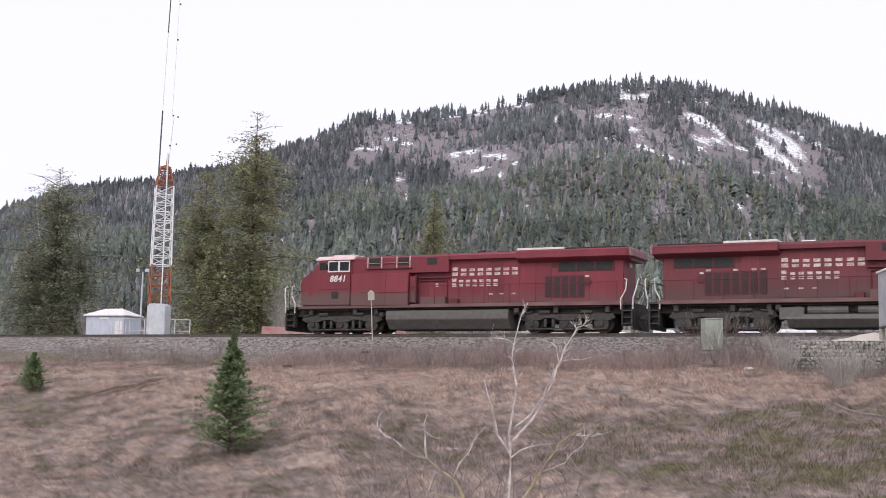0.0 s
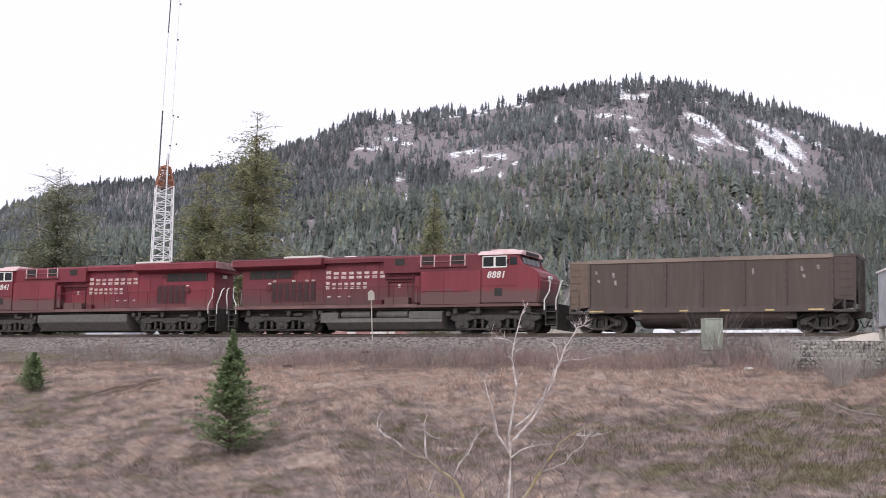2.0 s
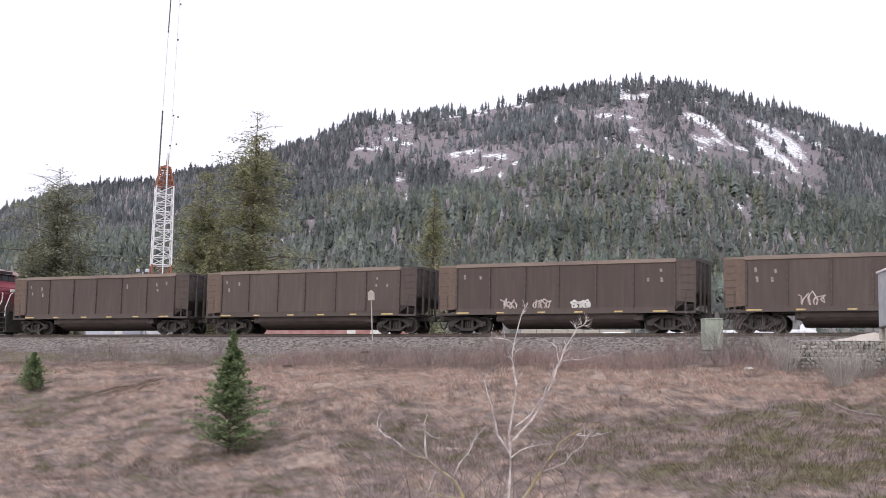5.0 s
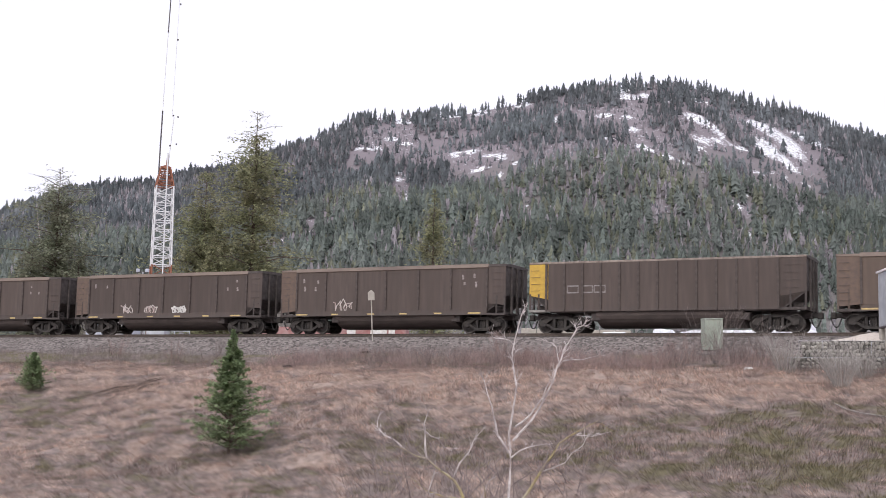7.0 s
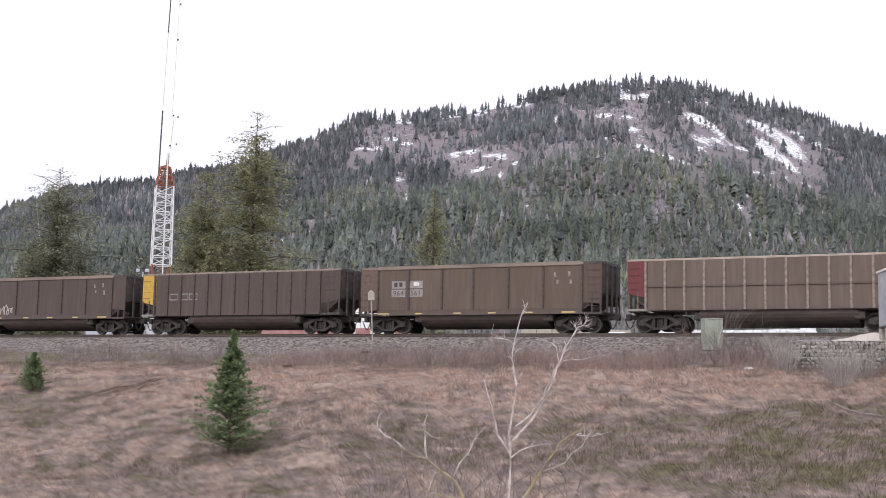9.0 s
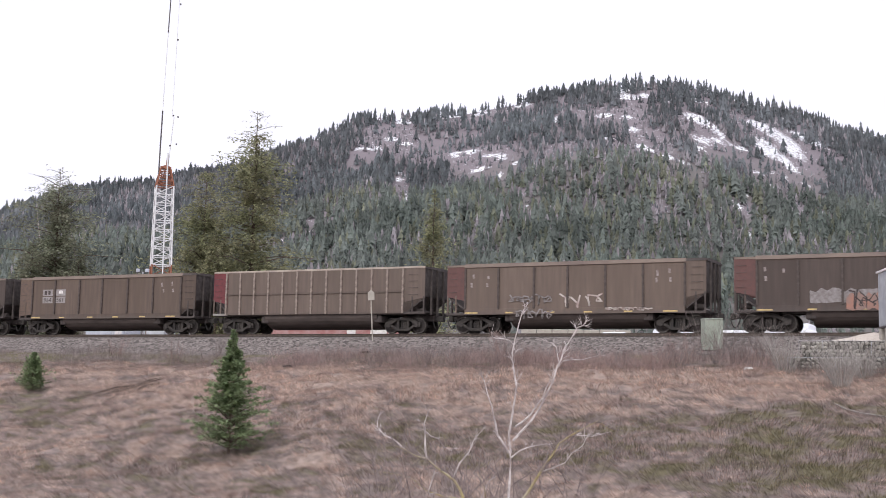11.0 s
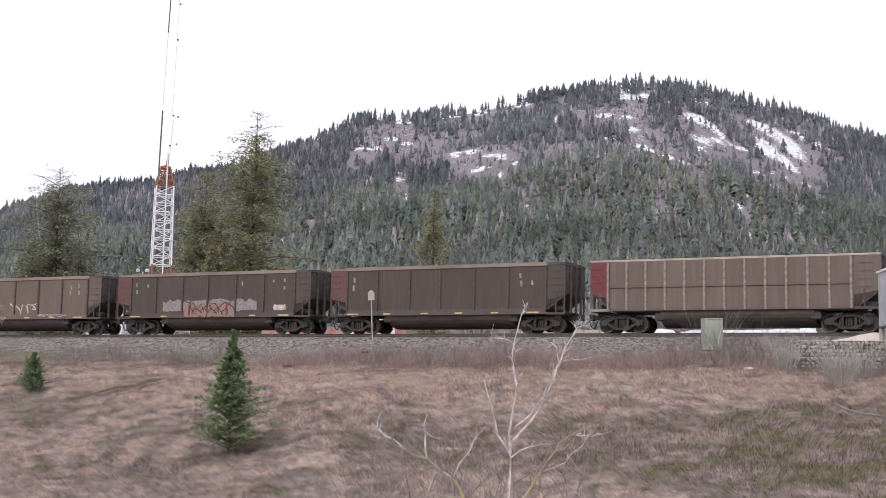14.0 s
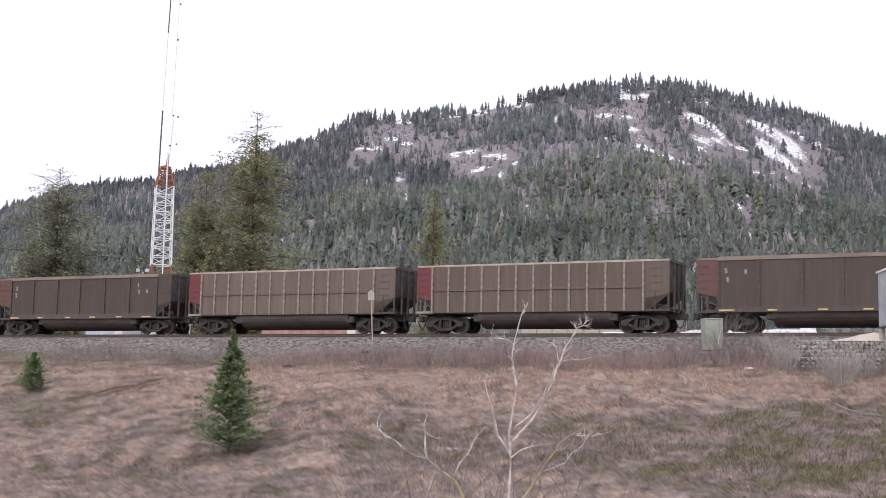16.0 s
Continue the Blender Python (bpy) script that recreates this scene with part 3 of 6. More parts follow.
def gondola(kind, label, body, end_paint):
    """A bathtub coal gondola: kind 'smooth' has few dark ribs and a deep rim, kind 'ribbed' many ribs."""
    g = thing("coal_gondola", label, "coal gondola", "coal gondolas of the train")
    L, sill = 7.28, 1.0 if kind == "smooth" else 1.12
    top = 3.78
    a, b = -6.2, 6.2 if kind == "smooth" else 5.95
    for side in (-1, 1):
        y = side * 1.48
        wall = [(a, sill), (b, sill), (b, top - 0.1), (a, top - 0.1)]
        part("side_wall", prism(wall, y - 0.04, y + 0.04), body, g)
        # end panels, cut back over the slope sheets
        for e, x0, x1, paint in ((-1, -L, a, end_paint), (1, b, L, body)):
            lo_in, lo_out = (1.75, 1.98) if kind == "ribbed" or end_paint is M_endred2 else ((1.3, 1.2) if e < 0 else (1.6, 1.5))
            pan = [(x0, lo_out if e < 0 else lo_in), (x1, lo_in if e < 0 else lo_out), (x1, top - 0.14), (x0, top - 0.14)]
            part("end_panel", prism(pan, y - 0.03, y + 0.03), paint, g, "" if paint is body else "painted end panel")
        yy = y + side * 0.05
        # top rail
        if kind == "smooth":
            rail = [(yy - side * 0.16, top - 0.26), (yy, top - 0.24), (yy + side * 0.05, top - 0.2), (yy - side * 0.05, top), (yy - side * 0.18, top)]
            part("top_rail", prism(rail, a, b + 0.05, axis="x"), M_rim, g, "rubbed rust-brown top rail")
            part("top_rail", prism([(yy - side * 0.14, top - 0.16), (yy, top - 0.16), (yy - side * 0.02, top - 0.03), (yy - side * 0.14, top - 0.03)], b + 0.05, L, axis="x"), M_soot, g)
            part("top_rail", prism([(yy - side * 0.14, top - 0.16), (yy, top - 0.16), (yy - side * 0.02, top - 0.05), (yy - side * 0.14, top - 0.05)], -L, a, axis="x"), M_rim, g)
            ribs, w, rm = [-6.14, -4.15, -2.06, -0.14, 1.96, 4.0, 6.2], 0.1, M_darkrib
        else:
            part("top_rail", box(-L, L, min(yy, yy - side * 0.16), max(yy, yy - side * 0.16), top - 0.13, top - 0.02, 0.015), M_railpale if end_paint is M_endred else M_rib, g, "rubbed pale top rail")
            ribs, w, rm = [-6.29 + 1.017 * k for k in range(13)], 0.11, M_rib if end_paint is M_endred else M_darkrib
        proto = None
        for x in ribs:
            m = Matrix.Translation((x, 0, 0))
            if proto is None:
                proto = part("rib", prism([(-w / 2, sill + 0.3 if kind == "smooth" else sill), (w / 2, sill + 0.3 if kind == "smooth" else sill), (w / 2, top - 0.26 if kind == "smooth" else top - 0.14), (-w / 2, top - 0.26 if kind == "smooth" else top - 0.14)], min(y, y + side * 0.13), max(y, y + side * 0.13)), rm, g)
                proto.matrix_basis = m
            else:
                again(proto, m)
        ys = y + side * 0.06
        part("side_sill", box(a, b, min(y, ys), max(y, ys), sill - 0.02, sill + (0.3 if kind == "smooth" else 0.1), 0.01), body, g)
        part("end_sill", box(-L, a, min(y, ys), max(y, ys), sill - 0.05, sill + 0.08, 0.01), M_greyend if kind == "ribbed" else M_soot, g)
        part("end_sill", box(b, L, min(y, ys), max(y, ys), sill - 0.05, sill + 0.08, 0.01), M_soot, g)
        if kind == "ribbed" and end_paint is M_endred:
            part("mid_rail", box(a, b, min(y, y + side * 0.1), max(y, y + side * 0.1), 2.3, 2.4), body, g)
        # corner posts over the open ends
        for x in (-L + 0.05, -L + 0.55, b + 0.55, L - 0.05):
            part("corner_post", box(x - 0.045, x + 0.045, min(y, y + side * 0.04), max(y, y + side * 0.04), sill, 2.05), M_soot if x > 0 else body, g)
        ladder(g, -L + 0.12, -L + 0.6, side * 1.52, 1.5, 3.3, 6, M_darkrib)
        ladder(g, b + 0.35, b + 0.9, side * 1.52, 1.4, 3.3, 6, M_darkrib)
        for k, x in enumerate((-5.6, -3.4, -1.0, 1.1, 3.3, 5.6)):
            if kind == "ribbed":
                continue
            wd = 0.55 if k in (0, 5) else 0.32
            yr = y + side * 0.068
            part("reflector", box(x - wd, x + wd * 0.4, min(y, yr), max(y, yr), sill + (0.04 if kind == "smooth" else 0.02), sill + (0.12 if kind == "smooth" else 0.07)), M_reflect, g, "yellow reflective strip")
    for e in (-1, 1):
        x = e * L
        part("end_wall", box(min(x, x - e * 0.07), max(x, x - e * 0.07), -1.46, 1.46, 2.0, top - 0.04), body if e < 0 else M_soot, g)
        part("end_cap", prism([(-1.5, top - 0.16), (1.5, top - 0.16), (1.5, top - 0.06), (0.9, top + 0.0), (-0.9, top + 0.0), (-1.5, top - 0.06)], min(x, x + e * 0.06), max(x, x + e * 0.06), axis="x"), M_soot, g)
        part("slope_sheet", prism([(x, 2.0), (x - e * 1.25, 1.05), (x - e * 1.25, 1.13), (x, 2.08)], -1.42, 1.42), M_soot, g)
        for yy in (-0.75, 0.0, 0.75):
            part("end_rib", box(min(x, x + e * 0.1), max(x, x + e * 0.1), yy - 0.06, yy + 0.06, 1.05, top - 0.16), M_soot, g)
        part("draft_sill", box(min(x, x - e * 2.0), max(x, x - e * 2.0), -0.3, 0.3, 0.72, 1.05, 0.02), M_soot, g)
        part("end_beam", box(min(x, x - e * 0.12), max(x, x - e * 0.12), -1.45, 1.45, sill - 0.05, sill + 0.12, 0.01), M_soot, g)
        coupler(g, x - e * 0.1, e)
        # brake gear seen through the open end
        part("brake_cylinder", rod([(x - e * 0.75, -0.9, 1.32), (x - e * 0.25, -0.9, 1.32)], 0.15, 10), M_soot, g)
        part("platform", box(min(x, x - e * 0.5), max(x, x - e * 0.5), -1.4, 1.4, sill - 0.03, sill + 0.03), M_greyend if e < 0 else M_soot, g)
    # the tub between the trucks
    n = 14
    prof = [(1.4 * math.cos(math.pi + math.pi * k / n), 1.06 + 0.8 * math.sin(math.pi + math.pi * k / n)) for k in range(n + 1)]
    tub = prism([(p[0], max(0.27, p[1])) for p in prof], -3.55, 4.15, axis="x")
    part("tub", tub, M_tub, g, "sooty rounded tub bottom")
    for x in (-3.6, 4.2):
        part("tub_end", box(x - 0.25, x + 0.25, -1.3, 1.3, 0.62, 1.02, 0.04), M_soot, g)
    part("load_floor", box(-6.0, 6.0, -1.43, 1.43, 1.06, 1.12), M_soot, g)
    for x in (-5.7, 5.7):
        freight_truck(g, x)
    return g


def strokes(parent, name, lines, y, width, material, label=""):
    """Sprayed strokes: flat ribbons a few millimetres proud of a wall."""
    bm = bmesh.new()
    for pts in lines:
        P = [Vector((p[0], 0, p[1])) for p in pts]
        row = []
        for i, p in enumerate(P):
            d = (P[min(i + 1, len(P) - 1)] - P[max(0, i - 1)]).normalized()
            nrm = Vector((-d.z, 0, d.x)) * width / 2
            row.append((bm.verts.new((p.x + nrm.x, y, p.z + nrm.z)), bm.verts.new((p.x - nrm.x, y, p.z - nrm.z))))
        for a, b in zip(row, row[1:]):
            bm.faces.new((a[0], a[1], b[1], b[0]))
    return part(name, bm, material, parent, label)


def blot(parent, name, x0, x1, z0, z1, y, material, seed, label=""):
    """A sprayed patch with an uneven outline."""
    r = random.Random(seed)
    n = 26
    top = [(x0 + (x1 - x0) * k / n, z1 - (z1 - z0) * 0.3 * r.random() * (2.5 if k in (0, n) else 1)) for k in range(n + 1)]
    low = [(x0 + (x1 - x0) * k / n, z0 + (z1 - z0) * 0.15 * r.random()) for k in range(n + 1)]
    bm = bmesh.new()
    a = [bm.verts.new((p[0], y, p[1])) for p in top]
    b = [bm.verts.new((p[0], y, p[1])) for p in low]
    for k in range(n):
        bm.faces.new((b[k], b[k + 1], a[k + 1], a[k]))
    return part(name, bm, material, parent, label)


def scrawl(x0, x1, z0, z1, seed, loops):
    """A looping line, no letters."""
    r = random.Random(seed)
    pts = []
    for k in range(loops * 5 + 1):
        u = k / (loops * 5)
        ph = k * 2 * math.pi / 5 + r.uniform(-0.7, 0.7)
        pts.append((x0 + (x1 - x0) * u + r.uniform(0.05, 0.3) * math.sin(ph), (z0 + z1) / 2 + (z1 - z0) / 2 * math.cos(ph) * r.uniform(0.25, 1.0)))
    return pts


def marks(g, kind, seed, leave=()):
    """Worn stencil marks: plain bars where lettering has faded."""
    r = random.Random(seed)
    y = -1.524
    for x, zs in ((-5.7, (3.2, 2.75)), (-4.8, (3.1, 2.7)), (4.75, (3.2, 2.8)), (5.45, (3.25, 2.8))):
        if x in leave:
            continue
        for z in zs:
            x1 = x + r.uniform(-0.1, 0.1)
            ln = [[(x1, z), (x1 + 0.02, z - r.uniform(0.15, 0.32))]]
            if kind == "smooth" and r.random() < 0.85:
                strokes(g, "stencil_mark", ln, y, 0.12, M_stencil, "worn white stencil bars")
    if kind == "smooth" and r.random() < 0.5:
        strokes(g, "stencil_mark", [[(2.4, 3.15), (2.4, 2.85)]], y, 0.1, M_greytag)


SMOOTH = gondola("smooth", "sooty brown steel coal gondola with smooth sides", M_caps[0], M_ochre)
PLAIN_ENDS = gondola("smooth", "dusty brown steel coal gondola with dull red end", M_caps[0], M_endred2)
DUSTY = gondola("smooth", "pale dusty brown coal gondola with stencilled boxes", M_caps[2], M_ochre)
WORN = gondola("smooth", "pale worn brown coal gondola with sprayed scrawls", M_caps[3], M_endred2)
RIBBED = gondola("ribbed", "dusty brown ribbed coal gondola with bright red end panel", M_caps[1], M_endred)
YELLOW = gondola("ribbed", "dark brown ribbed coal gondola with yellow end panel", M_caps[0], M_yellow)

ROLLING = []


def gondola_s(k):
    return 89.15 + 15.97 * (k - 4)


order = {1: SMOOTH, 2: SMOOTH, 3: SMOOTH, 4: SMOOTH, 5: YELLOW, 6: DUSTY, 7: RIBBED, 8: WORN, 9: PLAIN_ENDS, 10: PLAIN_ENDS, 11: RIBBED, 12: RIBBED, 13: PLAIN_ENDS}
cars, used = {}, set()
for k, proto in order.items():
    cars[k] = copy_thing(proto, pose(0, 0, 0)) if proto in used else proto
    used.add(proto)
    ROLLING.append((cars[k], gondola_s(k), 0))
for k in (1, 2, 3, 4, 6, 8, 9, 10, 13):
    marks(cars[k], "smooth", 30 + k, (-4.8,) if k == 6 else ())
YT, YS = -1.524, -1.546
# grey and white sprayed tags, each on its own car
tag = "pale sprayed scrawl"
strokes(cars[3], "graffiti", [scrawl(-3.4, -2.6, 1.15, 1.9, 1, 4)], YT, 0.08, M_fadedwhite, tag)
strokes(cars[3], "graffiti", [scrawl(-1.6, -0.6, 1.15, 1.9, 2, 4)], YT, 0.08, M_fadedwhite, tag)
strokes(cars[3], "graffiti", [scrawl(0.6, 1.7, 1.15, 1.75, 3, 5)], YT, 0.12, M_white, tag)
strokes(cars[4], "graffiti", [scrawl(-3.6, -2.3, 1.15, 2.0, 4, 4)], YT, 0.07, M_fadedwhite, tag)
strokes(cars[8], "graffiti", [scrawl(-3.5, -1.0, 1.45, 2.1, 5, 8), scrawl(-3.2, -1.0, 0.7, 1.3, 6, 6)], YS - 0.02, 0.08, M_greytag, tag)
strokes(cars[8], "graffiti", [scrawl(-0.5, 0.7, 1.15, 2.25, 21, 2), scrawl(0.8, 1.9, 1.3, 2.3, 22, 2)], YT, 0.09, M_fadedwhite, tag)
strokes(cars[8], "graffiti", [scrawl(2.0, 4.4, 1.1, 1.3, 7, 9)], YS - 0.02, 0.06, M_fadedwhite, tag)
blot(cars[9], "graffiti", -3.6, 3.5, 1.32, 2.15, YT, M_greytag, 8, "grey sprayed patch with orange and black strokes")
blot(cars[9], "graffiti", -1.9, 1.9, 0.98, 1.9, YS - 0.02, M_orangetag, 9, "faded orange sprayed patch")
strokes(cars[9], "graffiti", [scrawl(-1.8, 1.6, 1.0, 2.15, 10, 6), scrawl(-1.5, 1.3, 0.95, 1.7, 11, 5), [(1.3, 1.9), (1.8, 1.6), (2.1, 1.0)]], YS - 0.024, 0.07, M_blacktag, tag)
blot(cars[9], "graffiti", 4.7, 5.6, 1.35, 1.75, YT, M_fadedwhite, 12, tag)
M_panel = mat("number_panel", (0.34, 0.32, 0.32), (0.27, 0.245, 0.24), 5, 0.7, bump=0.02)


def panel_text(parent, text, x, z, size):
    """Dark stencilled figures on a panel."""
    cu = bpy.data.curves.new("figures", "FONT")
    cu.body, cu.size, cu.align_x, cu.offset, cu.space_character, cu.extrude = text, size, "CENTER", 0.0, 1.15, 0.002
    tmp = bpy.data.objects.new("figures_curve", cu)
    me = bpy.data.meshes.new_from_object(tmp)
    bpy.data.objects.remove(tmp)
    me.materials.append(M_blacktag)
    ob = new("figures", me)
    ob.parent = parent
    ob.matrix_basis = pose(x, -1.534, z, 90, 0, 0)
    return tagged(ob, "black stencilled figures")


for x, z in ((-4.82, 2.72), (-3.72, 2.72), (-4.82, 2.24), (-3.72, 2.24)):
    part("number_panel", box(x - 0.44, x + 0.44, -1.526, -1.515, z - 0.21, z + 0.21), M_panel, cars[6], "pale grey number panel")
panel_text(cars[6], "964", -4.82, 2.1, 0.4)
panel_text(cars[6], "561", -3.72, 2.1, 0.4)
for x in (-5.0, -4.68):
    part("stencil_bar", box(x - 0.1, x + 0.1, -1.532, -1.52, 2.59, 2.85), M_blacktag, cars[6], "black painted bar")
blot(cars[6], "stencil_box", -3.85, -3.5, 2.62, 2.9, -1.532, M_white, 13)
for x in (-4.8, -4.0, -3.3):
    strokes(cars[5], "stencil_box", [[(x - 0.3, 2.1), (x + 0.3, 2.1), (x + 0.3, 2.45), (x - 0.3, 2.45), (x - 0.3, 2.1)]], -1.525, 0.08, M_greytag, "worn grey stencilled boxes")
# ---- locomotives ----
M_letter = mat("cream_paint", (0.62, 0.54, 0.51), (0.34, 0.19, 0.19), 6, 0.6, bump=0.02, low=0.42, high=0.66)
M_deckedge = mat("deck_edge", (0.2, 0.115, 0.11), (0.13, 0.07, 0.07), 2, 0.7, bump=0.05, stretch=(0.4, 1, 1))
def loco_truck(parent, x):
    tr = part("truck", box(-2.3, 2.3, -0.7, 0.7, 0.55, 0.85, 0.03), M_under, parent)
    tr.location = (x, 0, 0)
    for side in (-1, 1):
        y = side * 1.12
        bm = bmesh.new()
        prism([(-2.75, 0.78), (-2.6, 1.02), (-1.6, 1.06), (-1.2, 0.98), (1.2, 0.98), (1.6, 1.06), (2.6, 1.02), (2.75, 0.78), (2.35, 0.62), (1.5, 0.68), (1.2, 0.8), (0.7, 0.8), (0.45, 0.66), (-0.45, 0.66), (-0.7, 0.8), (-1.2, 0.8), (-1.5, 0.68), (-2.35, 0.62)], y - 0.1, y + 0.1, 0.015, bm)
        part("side_frame", bm, M_gear, tr)
        for cx in (-1.97, 0.0, 1.97):
            bm = prism([(cx - 0.36, 0.26), (cx - 0.42, 0.5), (cx - 0.3, 0.72), (cx + 0.3, 0.72), (cx + 0.42, 0.5), (cx + 0.36, 0.26)], y - 0.06, y + 0.12, 0.02)
            part("journal_box", bm, M_gear, tr)
            part("bearing_cap", lathe([(0.15, -0.06), (0.15, 0.06), (0.1, 0.08)], (cx, y + side * 0.12, 0.5), 12), M_under, tr)
        for cx in (-1.2, -0.75, 0.75, 1.2):
            part("spring", rod([(cx, y, 0.3), (cx, y, 0.75)], 0.09, 8), M_under, tr)
        part("damper", rod([(-2.55, y + side * 0.14, 1.0), (-1.9, y + side * 0.14, 1.12)], 0.05, 8), M_gear, tr)
        part("brake_cylinder", rod([(0.9, y + side * 0.12, 1.1), (1.5, y + side * 0.12, 1.1)], 0.1, 10), M_gear, tr)
        part("brake_cylinder", rod([(-1.5, y + side * 0.12, 1.1), (-0.9, y + side * 0.12, 1.1)], 0.1, 10), M_gear, tr)
        part("equalizer", box(-2.3, 2.3, y - 0.05, y + 0.05, 0.17, 0.27, 0.015), M_under, tr)
    for cx in (-1.97, 0.0, 1.97):
        wheelset(tr, cx, 0.533)


def letter_row(parent, x0, x1, z0, z1, n, side, y):
    """A company's name as a row of plain pale shapes, each split across, the first one taller."""
    w = (x1 - x0) / n
    ya, yb = min(y, y + side * 0.012), max(y, y + side * 0.012)
    for k in range(n):
        first = k == (0 if side < 0 else n - 1)
        a, b = x0 + w * k + w * 0.07 + 0.05, x0 + w * (k + 1) - w * 0.1 - 0.05
        hi = z1 - (0.0 if first else 0.08)
        cut = (z0 + hi) / 2
        bm = box(a, b, ya, yb, cut + 0.045, hi)
        box(a, b, ya, yb, z0, cut - 0.045, 0, bm)
        part("lettering", bm, M_letter, parent, "plain cream-white painted block")


def number_text(parent, text, x, z, size, y, turn):
    cu = bpy.data.curves.new("number", "FONT")
    cu.body, cu.size, cu.extrude, cu.align_x, cu.shear = text, size, 0.006, "CENTER", 0.2
    cu.space_character = 1.12
    cu.offset = 0.012
    tmp = bpy.data.objects.new("number_curve", cu)
    me = bpy.data.meshes.new_from_object(tmp)
    bpy.data.objects.remove(tmp)
    me.materials.append(M_white)
    ob = new("number", me)
    ob.parent = parent
    ob.matrix_basis = pose(x, y, z, 90, 0, turn)
    return tagged(ob, "white painted number")


def locomotive(number, label, M_red, louvres):
    L = thing("locomotive", label, "locomotive", "red diesel locomotives")
    # frame and deck
    part("underframe", box(-10.3, 10.3, -0.9, 0.9, 1.0, 1.42, 0.03), M_under, L)
    deck = part("deck", box(-9.75, 10.2, -1.52, 1.52, 1.42, 1.56, 0.015), M_redcab, L)
    for side in (-1, 1):
        part("deck_edge", box(-2.3, 10.2, side * 1.525 - 0.02, side * 1.525 + 0.02, 1.44, 1.62), M_deckedge, L, "pale worn deck edge")
    # nose and cab in one shell, narrowed nose
    cab = [(-9.62, 1.56), (-9.72, 2.9), (-9.62, 3.22), (-9.4, 3.36), (-8.62, 3.68), (-8.42, 4.3), (-6.2, 4.3), (-6.2, 1.56)]
    shell = prism(cab, -1.5, 1.5, 0.09)
    part("cab", shell, M_redcab, L)
    roof = prism([(-1.54, 4.26), (-1.5, 4.36), (-1.15, 4.52), (1.15, 4.52), (1.5, 4.36), (1.54, 4.26)], -8.62, -6.05, axis="x")
    part("cab_roof", roof, M_pale, L, "sun-faded pink cab roof")
    part("air_conditioner", box(-7.9, -6.5, -0.8, 0.8, 4.5, 4.64, 0.03), M_pale, L)
    for side in (-1, 1):
        y = side * 1.505
        for x0, x1 in ((-7.72, -7.1), (-6.98, -6.36)):
            ya, yb = min(y, y + side * 0.015), max(y, y + side * 0.015)
            part("pane", box(x0, x1, ya, yb, 3.62, 4.14), M_glass, L, "dark cab side window")
        fr = bmesh.new()
        for q in ((-7.78, -7.72, 3.58, 4.18), (-7.1, -6.98, 3.58, 4.18), (-6.36, -6.3, 3.58, 4.18), (-7.78, -6.3, 3.55, 3.62), (-7.78, -6.3, 4.14, 4.2)):
            box(q[0], q[1], min(y, y + side * 0.035), max(y, y + side * 0.035), q[2], q[3], 0, fr)
        part("window_frame", fr, M_white, L, "white window frame")
        part("pane", box(-8.36, -7.95, min(y, y + side * 0.012), max(y, y + side * 0.012), 3.68, 4.12), M_glass, L)
        part("mirror", box(-7.86, -7.82, min(y, y + side * 0.16), max(y, y + side * 0.16), 3.7, 4.0), M_black, L)
        part("hatch", box(-7.5, -7.05, min(y, y + side * 0.012), max(y, y + side * 0.012), 2.0, 2.42), M_black, L)
        part("seam", box(-8.3, -6.3, min(y, y + side * 0.01), max(y, y + side * 0.01), 2.54, 2.57), M_reddark, L)
        part("seam", box(-5.6, -2.5, min(y, y + side * 0.01), max(y, y + side * 0.01), 2.3, 2.33), M_reddark, L)
        number_text(L, number, -7.12, 3.0, 0.5, side * 1.512, 0 if side < 0 else 180)
        part("marker_light", box(-9.5, -9.36, side * 1.2 - 0.05, side * 1.2 + 0.05, 3.05, 3.2), M_white, L)
    for y0, y1 in ((-1.2, -0.66), (-0.6, -0.03), (0.03, 0.6), (0.66, 1.2)):
        pane = prism([(-8.63, 3.78), (-8.47, 4.26), (-8.45, 4.26), (-8.6, 3.78)], y0, y1)
        part("pane", pane, M_glass, L, "slanted windscreen pane")
    part("headlight", box(-9.76, -9.66, -0.25, 0.25, 2.95, 3.15, 0.03), M_white, L)
    part("number_board", box(-8.66, -8.5, -0.9, 0.9, 4.28, 4.46, 0.02), M_black, L)
    # long hood: full-width cabinet behind the cab, then the narrow hood
    for side in (-1, 1):
        y0, y1 = sorted((side * 0.95, side * 1.49))
        part("aux_cabinet", box(-6.2, -2.45, y0, y1, 1.56, 3.42, 0.03), M_redcab, L)
    part("hood", prism([(-1.0, 1.56), (-1.0, 4.2), (-0.8, 4.4), (0.8, 4.4), (1.0, 4.2), (1.0, 1.56)], -6.2, 10.05, axis="x"), M_red, L)
    part("upper_cabinet", prism([(-1.36, 3.42), (-1.36, 4.3), (-1.2, 4.42), (1.2, 4.42), (1.36, 4.3), (1.36, 3.42)], -6.2, 0.0, axis="x"), M_red, L)
    part("upper_hood", prism([(-1.3, 4.1), (-1.3, 4.32), (-1.1, 4.46), (1.1, 4.46), (1.3, 4.32), (1.3, 4.1)], 0.0, 4.1, axis="x"), M_red, L)
